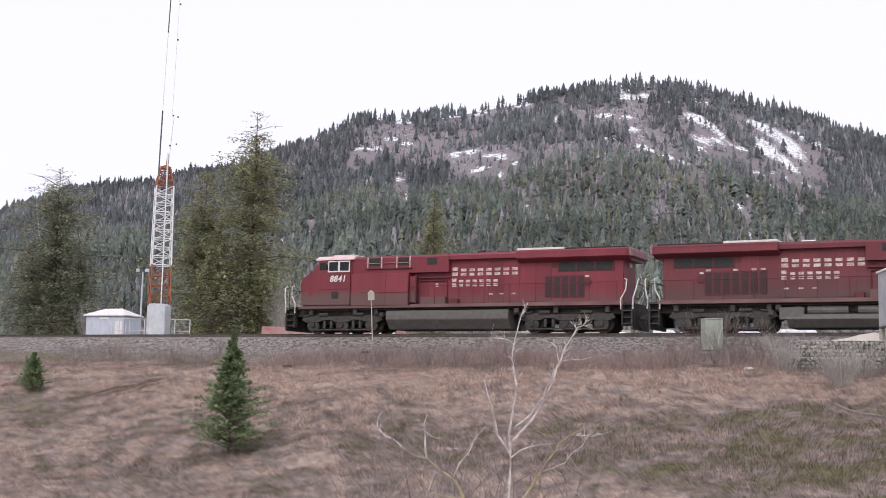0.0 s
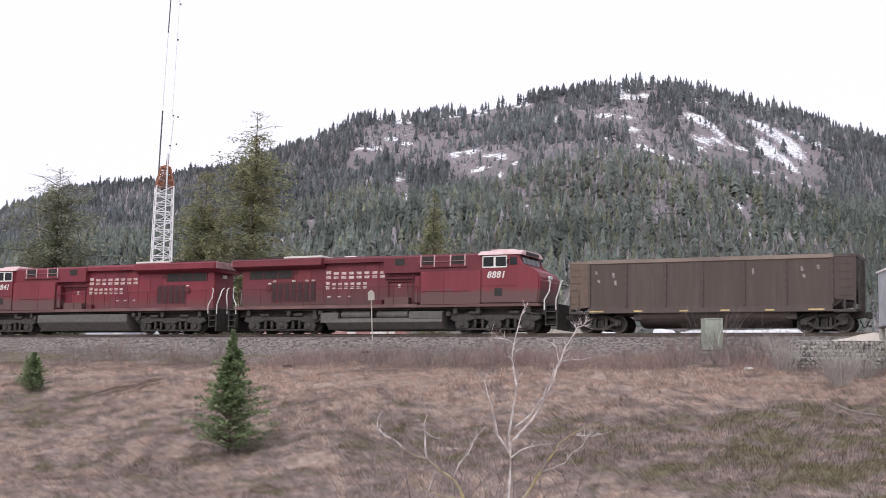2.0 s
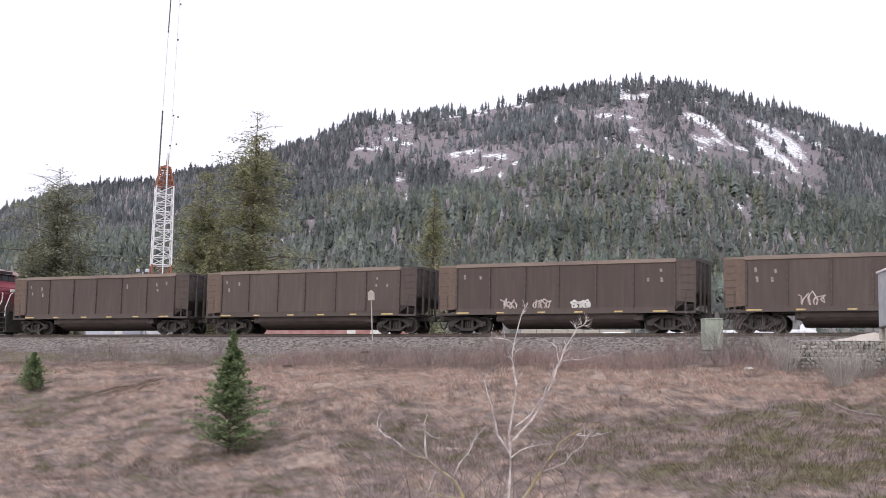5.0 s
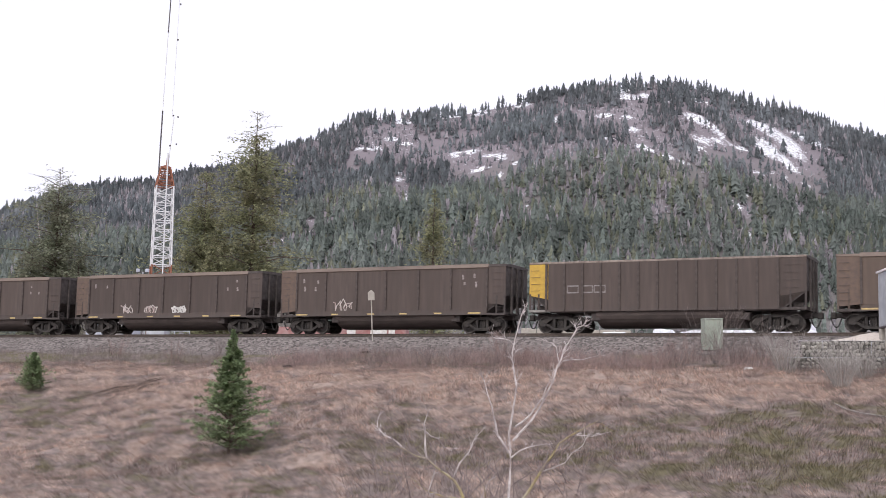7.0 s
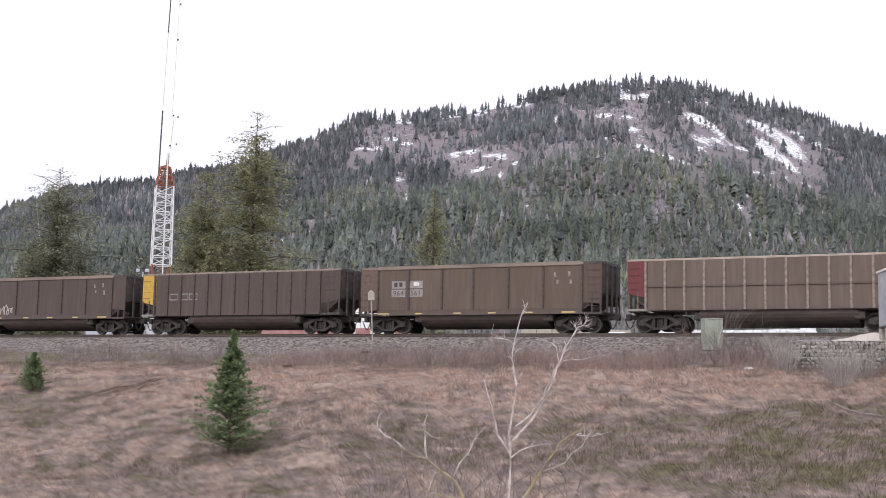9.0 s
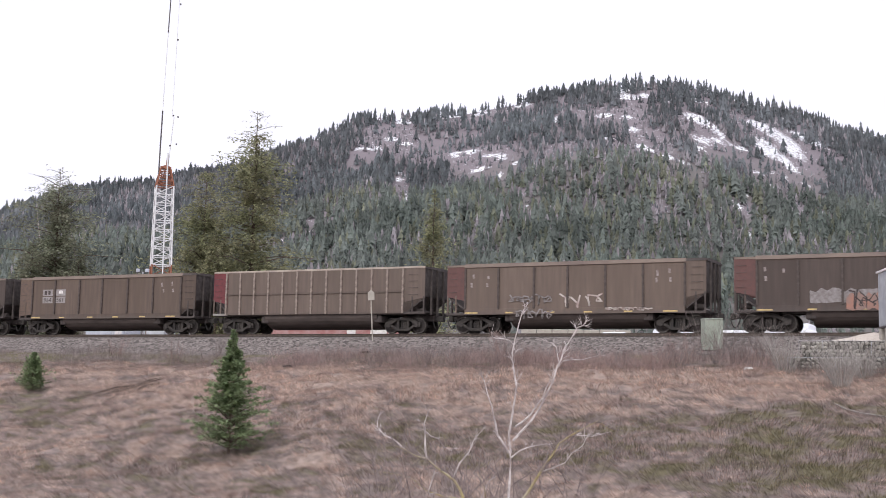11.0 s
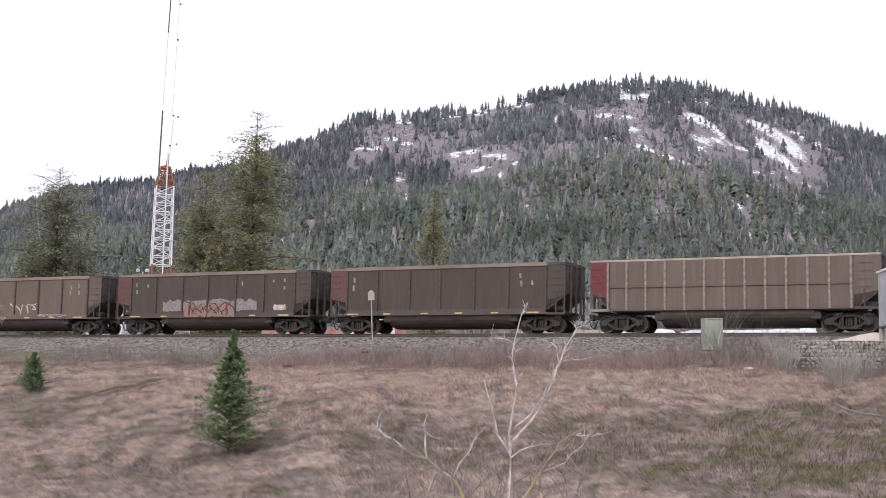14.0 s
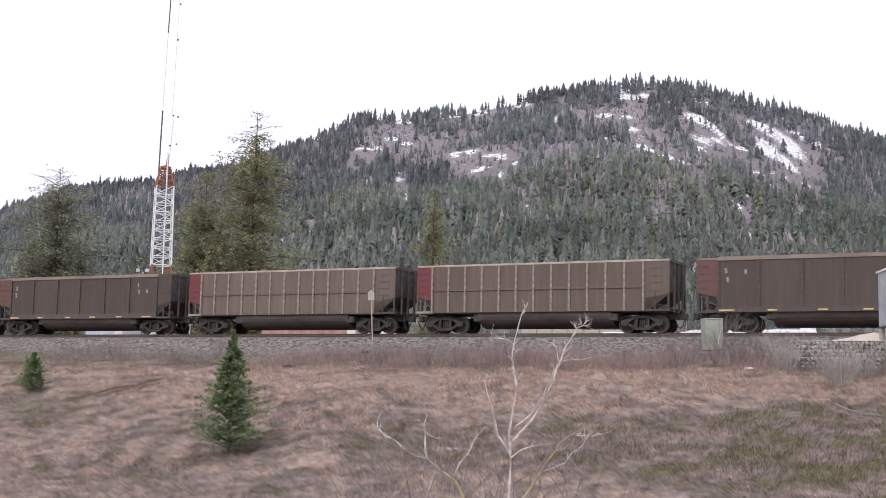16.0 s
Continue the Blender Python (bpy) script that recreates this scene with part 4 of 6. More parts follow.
    for side in (-1, 1):
        y = side * 1.36
        ya, yb = min(y, y + side * 0.02), max(y, y + side * 0.02)
        for x0, x1 in ((-5.2, -4.25), (-3.3, -2.4)):
            part("intake_grille", box(x0 + 0.1, x1 - 0.1, ya, yb, 3.85, 4.3), M_black, L)
            for xx in (x0, x1 - 0.05):
                part("grille_post", box(xx, xx + 0.05, min(y, y + side * 0.06), max(y, y + side * 0.06), 3.72, 4.36), M_pale, L)
        part("vent", box(-1.35, -0.75, ya, yb, 3.85, 4.22), M_black, L)
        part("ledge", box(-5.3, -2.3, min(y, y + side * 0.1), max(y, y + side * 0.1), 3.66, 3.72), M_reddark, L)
        yh = side * 1.0
        # hood doors
        for k in range(9):
            x0 = -2.3 + 0.93 * k
            part("hood_door", box(x0, x0 + 0.88, min(yh, yh + side * 0.02), max(yh, yh + side * 0.02), 1.72, 3.36 if x0 < 0 else 4.02), M_red, L)
        # engine-room louvres and radiator
        for k in range(louvres):
            x0 = 8.02 - 0.46 * louvres + 0.46 * k
            if louvres > 5 and k in (0, 1, 3, 6):
                part("warning_label", box(x0 + 0.02, x0 + 0.26, min(yh, yh + side * 0.034), max(yh, yh + side * 0.034), 3.1, 3.2), M_fadedwhite, L)
            part("louvre", box(x0, x0 + 0.3, min(yh, yh + side * 0.03), max(yh, yh + side * 0.03), 1.95, 3.0), M_louvre, L)
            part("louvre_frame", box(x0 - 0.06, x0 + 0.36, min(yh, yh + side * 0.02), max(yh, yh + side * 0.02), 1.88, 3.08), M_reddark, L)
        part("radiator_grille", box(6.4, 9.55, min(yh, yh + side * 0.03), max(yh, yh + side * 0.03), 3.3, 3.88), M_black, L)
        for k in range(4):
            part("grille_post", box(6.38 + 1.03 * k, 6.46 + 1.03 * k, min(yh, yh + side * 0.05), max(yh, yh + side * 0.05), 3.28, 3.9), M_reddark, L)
        # dark red sheet standing in for the shade below the radiator wing
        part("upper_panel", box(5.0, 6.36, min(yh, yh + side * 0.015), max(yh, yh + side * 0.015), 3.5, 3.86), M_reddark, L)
        part("warning_label", box(7.95, 8.15, min(yh, yh + side * 0.036), max(yh, yh + side * 0.036), 2.98, 3.06), M_white, L)
        part("hand_wheel", lathe([(0.2, -0.02), (0.2, 0.02)], (8.1, yh + side * 0.06, 2.72), 14), M_reddark, L)
        letter_row(L, 0.0, 4.15, 3.2, 3.68, 8, side, side * 1.024)
        letter_row(L, 0.0 if side < 0 else 1.2, 2.95 if side < 0 else 4.15, 2.6, 3.05, 7, side, side * 1.024)
        for q in (0.35, 1.0, 1.7):
            part("warning_label", box(2.0 + q, 2.22 + q, min(yh, yh + side * 0.03), max(yh, yh + side * 0.03), 2.12, 2.2), M_fadedwhite, L)
        # gear on the walkway behind the cab
        yo = side * 1.46
        part("side_box", box(-1.7, -0.15, min(yh, yo), max(yh, yo), 1.6, 2.02, 0.02), M_redcab, L)
        part("side_box", box(0.1, 0.55, min(yh, side * 1.3), max(yh, side * 1.3), 1.58, 1.92, 0.02), M_reddark, L)
        part("air_filter", box(-2.42, -2.05, min(yh, side * 1.42), max(yh, side * 1.42), 1.7, 3.2, 0.04), M_redcab, L)
        for xx in (-2.48, -1.98):
            part("pipe", rod([(xx, side * 1.47, 1.56), (xx, side * 1.47, 3.3)], 0.035, 6), M_reddark, L)
        part("pipe", rod([(-1.9, side * 1.08, 2.95), (-0.2, side * 1.08, 2.95), (-0.2, side * 1.08, 1.9)], 0.04, 6), M_reddark, L)
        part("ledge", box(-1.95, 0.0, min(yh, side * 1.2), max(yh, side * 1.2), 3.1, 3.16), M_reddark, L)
        part("warning_label", box(-0.95, -0.8, min(yh, yh + side * 0.03), max(yh, yh + side * 0.03), 2.6, 2.82), M_fadedwhite, L)
        part("vertical_seam", box(-3.95, -3.92, min(side * 1.49, side * 1.5), max(side * 1.49, side * 1.5), 1.6, 3.4), M_reddark, L)
        part("upper_rail", rod([(-5.3, side * 1.42, 4.0), (-2.3, side * 1.42, 4.0)], 0.022, 5), M_dustyred, L)
        for xx in (0.05, 1.5, 2.9):
            part("upper_seam", box(xx, xx + 0.03, min(side * 1.3, side * 1.31), max(side * 1.3, side * 1.31), 4.1, 4.3), M_reddark, L)
        for xx, zz in ((3.2, 1.14), (4.15, 1.2), (4.5, 0.95), (-4.2, 1.05)):
            part("valve", box(xx - 0.14, xx + 0.14, side * 1.35 - 0.09, side * 1.35 + 0.09, zz - 0.13, zz + 0.13, 0.03), M_gear, L)
        # walkway rail
        rail = rod([(-2.3, side * 1.5, 2.64), (10.0, side * 1.5, 2.64)], 0.019, 5)
        part("handrail", rail, M_reddark, L)
        proto = None
        for k in range(9):
            m = Matrix.Translation((-2.3 + 1.52 * k, side * 1.5, 1.56))
            if proto is None:
                proto = part("stanchion", rod([(0, 0, 0), (0, 0, 1.08)], 0.018, 5), M_reddark, L)
                proto.matrix_basis = m
            else:
                again(proto, m)
        # ends: steps and white grab rails
        for e, xs in ((-1, -10.35), (1, 10.45)):
            for k in range(4):
                part("step", box(xs - 0.28, xs + 0.28, side * 1.5 - 0.3 if side > 0 else -1.5, 1.5 if side > 0 else side * 1.5 + 0.3, 0.42 + 0.34 * k, 0.46 + 0.34 * k), M_gear, L)
            part("step_side", box(xs - e * 0.3 - 0.02, xs - e * 0.3 + 0.02, side * 1.5 - 0.3 if side > 0 else -1.5, 1.5 if side > 0 else side * 1.5 + 0.3, 0.35, 1.56), M_under, L)
            part("step_back", box(xs - 0.3, xs + 0.3, min(side * 1.14, side * 1.18), max(side * 1.14, side * 1.18), 0.35, 1.56), M_black, L)
            part("grab_rail", rod([(xs - e * 0.36, side * 1.53, 1.2), (xs - e * 0.36, side * 1.53, 1.75), (xs - e * 0.1, side * 1.5, 2.2), (xs - e * 0.06, side * 1.45, 2.75), (xs - e * 0.2, side * 1.4, 2.8)], 0.032, 6), M_white, L, "white painted grab rail")
            part("grab_rail", rod([(xs + e * 0.3, side * 1.53, 1.2), (xs + e * 0.3, side * 1.53, 1.75), (xs + e * 0.42, side * 1.45, 2.2), (xs + e * 0.5, side * 1.3, 2.7), (xs + e * 0.5, side * 1.1, 2.8)], 0.032, 6), M_white, L, "white painted grab rail")
        # running pipes below the deck
        part("pipe", rod([(-9.0, side * 1.25, 1.36), (9.5, side * 1.25, 1.36)], 0.04, 6), M_under, L)
        for x in (-9.0, -6.0, -4.6, 4.6, 6.4, 9.3):
            part("bracket", box(x - 0.12, x + 0.12, side * 1.25 - 0.1, side * 1.25 + 0.1, 1.05, 1.42, 0.02), M_gear, L)
    # radiator wings, roof plates
    wing = [(-1.0, 3.8), (-1.5, 4.0), (-1.53, 4.36), (-1.42, 4.46), (1.42, 4.46), (1.53, 4.36), (1.5, 4.0), (1.0, 3.8)]
    part("radiator", prism(wing, 4.1, 10.5, 0.02, axis="x"), M_red, L)
    for side in (-1, 1):
        part("wing_face", box(4.12, 10.4, min(side * 1.52, side * 1.545), max(side * 1.52, side * 1.545), 4.02, 4.3, 0.01), M_red, L)
    part("radiator_end", box(10.5, 10.62, -1.48, 1.48, 4.0, 4.44, 0.03), M_dustyred, L, "dusty pink radiator end plate")
    part("roof_plate", box(4.15, 6.85, -1.4, 1.4, 4.46, 4.58, 0.02), M_palegrey, L, "pale weathered roof plate")
    part("radiator_screen", box(6.9, 10.3, -1.35, 1.35, 4.46, 4.54, 0.02), M_black, L)
    part("hood_end", box(10.05, 10.1, -0.95, 0.95, 1.6, 4.0, 0.01), M_red, L)
    part("rear_light", box(10.1, 10.16, -0.2, 0.2, 3.5, 3.72), M_white, L)
    part("exhaust_stack", box(2.5, 3.2, -0.45, 0.45, 4.44, 4.6, 0.04), M_white if number[-2] == "8" else M_black, L)
    part("horn", rod([(1.3, -0.3, 4.58), (1.75, -0.3, 4.6)], 0.05, 8, r1=0.1), M_black, L)
    part("horn", rod([(1.7, -0.1, 4.58), (1.2, -0.1, 4.6)], 0.05, 8, r1=0.1), M_black, L)
    part("antenna", box(-7.4, -7.0, -0.15, 0.15, 4.64, 4.7), M_black, L)
    part("roof_vent", box(-1.6, -0.2, -0.6, 0.6, 4.4, 4.5, 0.03), M_reddark, L)
    # fuel tank: chamfered; two air reservoirs lie on the far-side step of it
    part("fuel_tank", prism([(-1.5, 0.74), (-1.52, 0.8), (-1.5, 1.24), (-1.44, 1.27), (0.75, 1.27), (0.75, 0.85), (1.42, 0.85), (1.5, 0.62), (1.1, 0.22), (-1.05, 0.22)], -3.85, 3.72, 0.015, axis="x"), M_tank, L, "dusty grey fuel tank")
    for x0, x1 in ((-1.6, 0.4), (0.85, 2.75)):
        part("air_reservoir", rod([(x0, 1.12, 1.06), (x0 + 0.12, 1.12, 1.06), (x1 - 0.12, 1.12, 1.06), (x1, 1.12, 1.06)], 0.23, 12), M_tank, L, "grey air reservoir")
    part("battery_box", box(2.9, 4.1, 0.8, 1.46, 0.6, 1.2, 0.03), M_tank, L)
    part("battery_box", box(-3.85, -1.75, 0.8, 1.46, 0.8, 1.22, 0.03), M_tank, L)
    # pilots
    for e in (-1, 1):
        x = e * 10.62
        plow = prism([(-1.45, 0.16), (-1.45, 1.4), (1.45, 1.4), (1.45, 0.16)], min(x, x + e * 0.08), max(x, x + e * 0.08), axis="x")
        part("pilot", plow, M_under, L)
        part("end_platform", box(min(x, e * 9.9), max(x, e * 9.9), -1.1, 1.1, 1.4, 1.56), M_under, L)
        coupler(L, x, e)
        part("end_rail", rod([(x, -1.2, 1.5), (x, -1.2, 2.55), (x, -0.5, 2.6), (x, 0.5, 2.6), (x, 1.2, 2.55), (x, 1.2, 1.5)], 0.022, 6), M_gear, L)
    for x in (-6.95, 6.95):
        loco_truck(L, x)
    return L


LEAD = locomotive("8841", "dusty red diesel locomotive heading the coal train", M_red, 5)
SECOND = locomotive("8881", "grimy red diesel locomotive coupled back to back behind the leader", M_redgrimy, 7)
ROLLING.append((LEAD, 0.28, 0))
ROLLING.append((SECOND, 22.55, 180))


# ---- what moves ----
def run_of(t):
    """How far the train has come since the start."""
    u = t / 16
    return 13.19544 * t + 2.49316 * u ** 2 - 3.36325 * u ** 3 + 0.97146 * u ** 4


def motions():
    times = [i * 0.5 for i in range(33)]
    turns = [i / 30 for i in range(481)]
    for car, s, flip in ROLLING:
        rows = []
        for t in times:
            x, y = on_track(s - run_of(t))
            rows.append((t, pose(x, y, 0, 0, 0, TURN + flip)))
        walk(car, rows)
        for ob in car.children_recursive:
            if ob.name.startswith("wheelset"):
                r = ob.location.z
                way = -1 if flip == 0 else 1
                x0 = ob.location.x
                walk(ob, [(t, pose(x0, 0, r, 0, math.degrees(way * run_of(t) / r) % 360, 0)) for t in turns])
# ---- materials of the place ----
M_steel = mat("rail_steel", (0.16, 0.13, 0.11), (0.1, 0.08, 0.07), 8, 0.6, metal=0.6, bump=0.05)
M_tie = mat("tarred_tie", (0.06, 0.05, 0.045), (0.11, 0.095, 0.085), 6, 0.9, bump=0.2, objrand=0.3)
M_galv = mat("galvanised", (0.5, 0.52, 0.56), (0.6, 0.62, 0.66), 3, 0.45, metal=0.3, bump=0.03, c3=(0.42, 0.44, 0.5), scale3=1.0)
M_shed = mat("shed_wall", (0.5, 0.53, 0.62), (0.56, 0.58, 0.66), 3, 0.7, bump=0.03, c3=(0.42, 0.45, 0.52), scale3=0.8)
M_shedroof = mat("shed_roof", (0.78, 0.76, 0.76), (0.7, 0.66, 0.66), 3, 0.7, bump=0.03)
M_orange = mat("tower_orange", (0.34, 0.13, 0.075), (0.27, 0.115, 0.075), 5, 0.6, bump=0.03)
M_towerwhite = mat("tower_white", (0.8, 0.8, 0.82), (0.7, 0.7, 0.72), 5, 0.55, bump=0.02)
M_mast = mat("dark_mast", (0.08, 0.08, 0.09), (0.14, 0.12, 0.12), 4, 0.6, bump=0.02)
M_palemast = mat("pale_mast", (0.7, 0.7, 0.72), (0.6, 0.6, 0.62), 4, 0.6, bump=0.02)
M_green = mat("utility_green", (0.38, 0.42, 0.35), (0.32, 0.36, 0.3), 3, 0.6, bump=0.03, c3=(0.4, 0.42, 0.38), scale3=1.2)
M_stone = mat("gabion_stone", (0.25, 0.24, 0.215), (0.42, 0.4, 0.365), 7, 0.9, bump=0.25, c3=(0.17, 0.165, 0.14), scale3=1.4, objrand=0.45)
M_pad = mat("pale_gravel", (0.55, 0.48, 0.42), (0.66, 0.6, 0.53), 12, 0.95, bump=0.4, c3=(0.48, 0.41, 0.36), scale3=0.8)
M_concrete = mat("concrete", (0.46, 0.43, 0.38), (0.38, 0.35, 0.31), 6, 0.9, bump=0.1)
M_snow = mat("old_snow", (0.85, 0.87, 0.92), (0.78, 0.8, 0.86), 1.5, 0.7, bump=0.2)
M_redroof = mat("red_trailer", (0.34, 0.15, 0.145), (0.42, 0.27, 0.26), 2, 0.7, bump=0.05)
M_whitewall = mat("white_wall", (0.85, 0.85, 0.87), (0.8, 0.8, 0.82), 2, 0.6, bump=0.02)
M_bark = mat("pale_bark", (0.74, 0.69, 0.68), (0.5, 0.44, 0.43), 14, 0.85, bump=0.3, c3=(0.24, 0.19, 0.185), scale3=5.0, amount3=0.6)
M_lichen = mat("lichen_bark", (0.4, 0.34, 0.15), (0.26, 0.2, 0.13), 7, 0.9, bump=0.3, c3=(0.5, 0.46, 0.4), scale3=3.0)
M_trunk = mat("dark_bark", (0.1, 0.075, 0.06), (0.16, 0.12, 0.1), 6, 0.9, bump=0.4)
M_spruce = mat("spruce_needles", (0.2, 0.265, 0.14), (0.29, 0.355, 0.2), 4, 0.75, bump=0, island=0.45, spec=0.25, translucent=0.4)
M_cedar = mat("cedar_needles", (0.31, 0.325, 0.195), (0.39, 0.4, 0.245), 0.9, 0.85, bump=0, island=0.5, c3=(0.32, 0.28, 0.2), scale3=0.22, amount3=0.6, spec=0.15, translucent=0.55)
M_cedardark = mat("fir_needles", (0.275, 0.3, 0.215), (0.355, 0.375, 0.275), 0.9, 0.85, bump=0, island=0.5, c3=(0.25, 0.23, 0.175), scale3=0.25, amount3=0.6, spec=0.15, translucent=0.5)
M_brush = mat("mauve_brush", (0.225, 0.188, 0.182), (0.325, 0.28, 0.27), 1.2, 0.9, bump=0, island=0.4, c3=(0.3, 0.25, 0.22), scale3=0.3, spec=0.1, translucent=0.3)
M_tallbrush = mat("grey_bush", (0.3, 0.28, 0.265), (0.4, 0.375, 0.35), 2, 0.9, bump=0, island=0.3)
M_redbrush = mat("red_brush", (0.3, 0.215, 0.2), (0.39, 0.295, 0.275), 1.2, 0.9, bump=0, island=0.35, spec=0.1, translucent=0.3)
M_thicket = mat("thicket_bark", (0.16, 0.125, 0.125), (0.3, 0.25, 0.245), 3, 0.9, bump=0, island=0.3)
# dark grey painted as the shade in the gaps between gabion stones
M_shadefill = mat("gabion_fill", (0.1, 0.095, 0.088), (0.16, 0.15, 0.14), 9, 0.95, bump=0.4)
M_litter = mat("white_litter", (0.8, 0.8, 0.8), (0.7, 0.7, 0.7), 5, 0.6, bump=0)


def ground_at(x, y):
    return float(land(np.array([x]), np.array([y]))[0])


# ---- track ----
def make_track():
    m = pose(CX, CY, 0, 0, 0, TURN)
    tr = tagged(new("track"), "railway track on grey ballast", "track", kind="structure")
    tr.matrix_basis = m
    for side in (-1, 1):
        y = side * 0.7525
        prof = [(y - 0.07, -0.17), (y + 0.07, -0.17), (y + 0.07, -0.155), (y + 0.012, -0.13), (y + 0.012, -0.045), (y + 0.036, -0.03), (y + 0.036, -0.004), (y - 0.036, -0.004), (y - 0.036, -0.03), (y - 0.012, -0.045), (y - 0.012, -0.13), (y - 0.07, -0.155)]
        part("rail", prism(prof, -320, 260, axis="x"), M_steel, tr, "rusty steel rail")
    tie = part("tie", box(-0.115, 0.115, -1.3, 1.3, -0.36, -0.17, 0.012), M_tie, tr)
    tie.matrix_basis = Matrix.Translation((-90, 0, 0))
    for k in range(1, 296):
        again(tie, Matrix.Translation((-90 + 0.55 * k, 0, 0)) @ pose(0, 0, 0, 0, 0, random.uniform(-0.8, 0.8)))


# ---- grass and brush ----
def blades(name, x, y, hgt, wid, lean, seed, material, label, combed=0.0):
    """Tapering blades, three corners each, in one mesh; combed ones lie over in drifts."""
    r = np.random.RandomState(seed)
    n = len(x)
    z = land(x, y) - 0.02
    a = r.uniform(0, 2 * np.pi, n)
    b = r.uniform(0, 2 * np.pi, n)
    q = hgt * lean * r.uniform(0.2, 1.0, n)
    drift = -2.3 + 1.5 * (vnoise(x, y, 3.2, seed + 1) - 0.5) + 1.6 * (vnoise(x, y, 0.9, seed + 2) - 0.5)
    run = combed * hgt * r.uniform(0.5, 1.2, n)
    tx, ty = x + np.cos(b) * q + np.cos(drift) * run, y + np.sin(b) * q + np.sin(drift) * run
    if combed:
        a = drift + 1.57 + r.normal(0, 0.5, n)
    wx_, wy_ = np.cos(a) * wid / 2, np.sin(a) * wid / 2
    up = hgt * np.sqrt(np.clip(1 - (lean * 0.6) ** 2, 0.2, 1)) * (1 - 0.5 * min(1, combed))
    tz = np.maximum(z + up, land(tx, ty) + 0.25 * up) if combed else z + up
    V = np.stack([np.stack([x - wx_, y - wy_, z], -1), np.stack([x + wx_, y + wy_, z], -1), np.stack([tx, ty, tz], -1)], 1)
    F = np.arange(3 * n).reshape(n, 3)
    me = raw_mesh(name, V.reshape(-1, 3), F, material)
    at = me.attributes.new("tone", "FLOAT", "POINT")
    at.data.foreach_set("value", np.repeat(tone(x, y), 3).astype(np.float32))
    return tagged(new(name, me), label, "grass", kind="stuff")


def scatter(n, s0, s1, d0, d1, seed):
    r = np.random.RandomState(seed)
    s, d = r.uniform(s0, s1, n), r.uniform(d0, d1, n)
    return CX + s * math.cos(TH) - d * math.sin(TH), CY - s * math.sin(TH) - d * math.cos(TH), s, d


def make_grass():
    m = grass_material("dry_grass", 0.5)
    x, y, s, d = scatter(560000, -50, 38, 7.6, 35, 41)
    r = np.random.RandomState(42)
    clump = vnoise(x, y, 0.7, 43) * 0.8 + vnoise(x, y, 2.6, 44) * 0.2
    keep = clump > 0.17
    x, y, clump = x[keep], y[keep], clump[keep]
    n = len(x)
    blades("dry_grass", x, y, r.uniform(0.12, 0.42, n) * (0.5 + 0.6 * clump), r.uniform(0.014, 0.036, n), 0.35, 45, m, "matted dry straw-coloured winter grass", 0.9)
    # mauve-grey brush along the foot of the ballast, thinner and redder in places
    x, y, s, d = scatter(95000, -60, 32, 3.4, 10.4, 51)
    r = np.random.RandomState(52)
    dens = np.clip(1.25 - np.abs(d - 7.2) / 3.6, 0, 1) * (0.25 + 0.95 * vnoise(x, y, 2.2, 53))
    dens = np.where((s > 12) & (s < 20), dens * 0.55, dens)
    keep = r.uniform(0, 1, len(x)) < dens
    x, y, s = x[keep], y[keep], s[keep]
    n = len(x)
    h = r.uniform(0.12, 0.62, n) * (0.2 + 1.3 * vnoise(x, y, 3.5, 54))
    blades("mauve_brush", x, y, h, r.uniform(0.008, 0.022, n), 0.8, 55, M_brush, "tangled mauve-grey leafless brush")
    x, y, s, d = scatter(15000, -6, 20, 5.2, 10.0, 61)
    r = np.random.RandomState(62)
    keep = r.uniform(0, 1, len(x)) < np.clip(vnoise(x, y, 1.9, 63) * 1.7 - 0.5, 0, 1)
    x, y = x[keep], y[keep]
    n = len(x)
    blades("red_brush", x, y, r.uniform(0.5, 1.35, n), r.uniform(0.008, 0.018, n), 0.85, 64, M_redbrush, "thin reddish willow stems")
    # scattered dead weeds on the bank
    x, y, s, d = scatter(16000, -45, 36, 10, 34, 71)
    r = np.random.RandomState(72)
    keep = r.uniform(0, 1, len(x)) < np.clip(vnoise(x, y, 1.6, 73) * 2 - 0.9, 0, 1)
    x, y = x[keep], y[keep]
    n = len(x)
    blades("dead_weeds", x, y, r.uniform(0.3, 0.75, n), r.uniform(0.01, 0.02, n), 0.5, 74, M_brush, "scattered grey dead weed stalks")


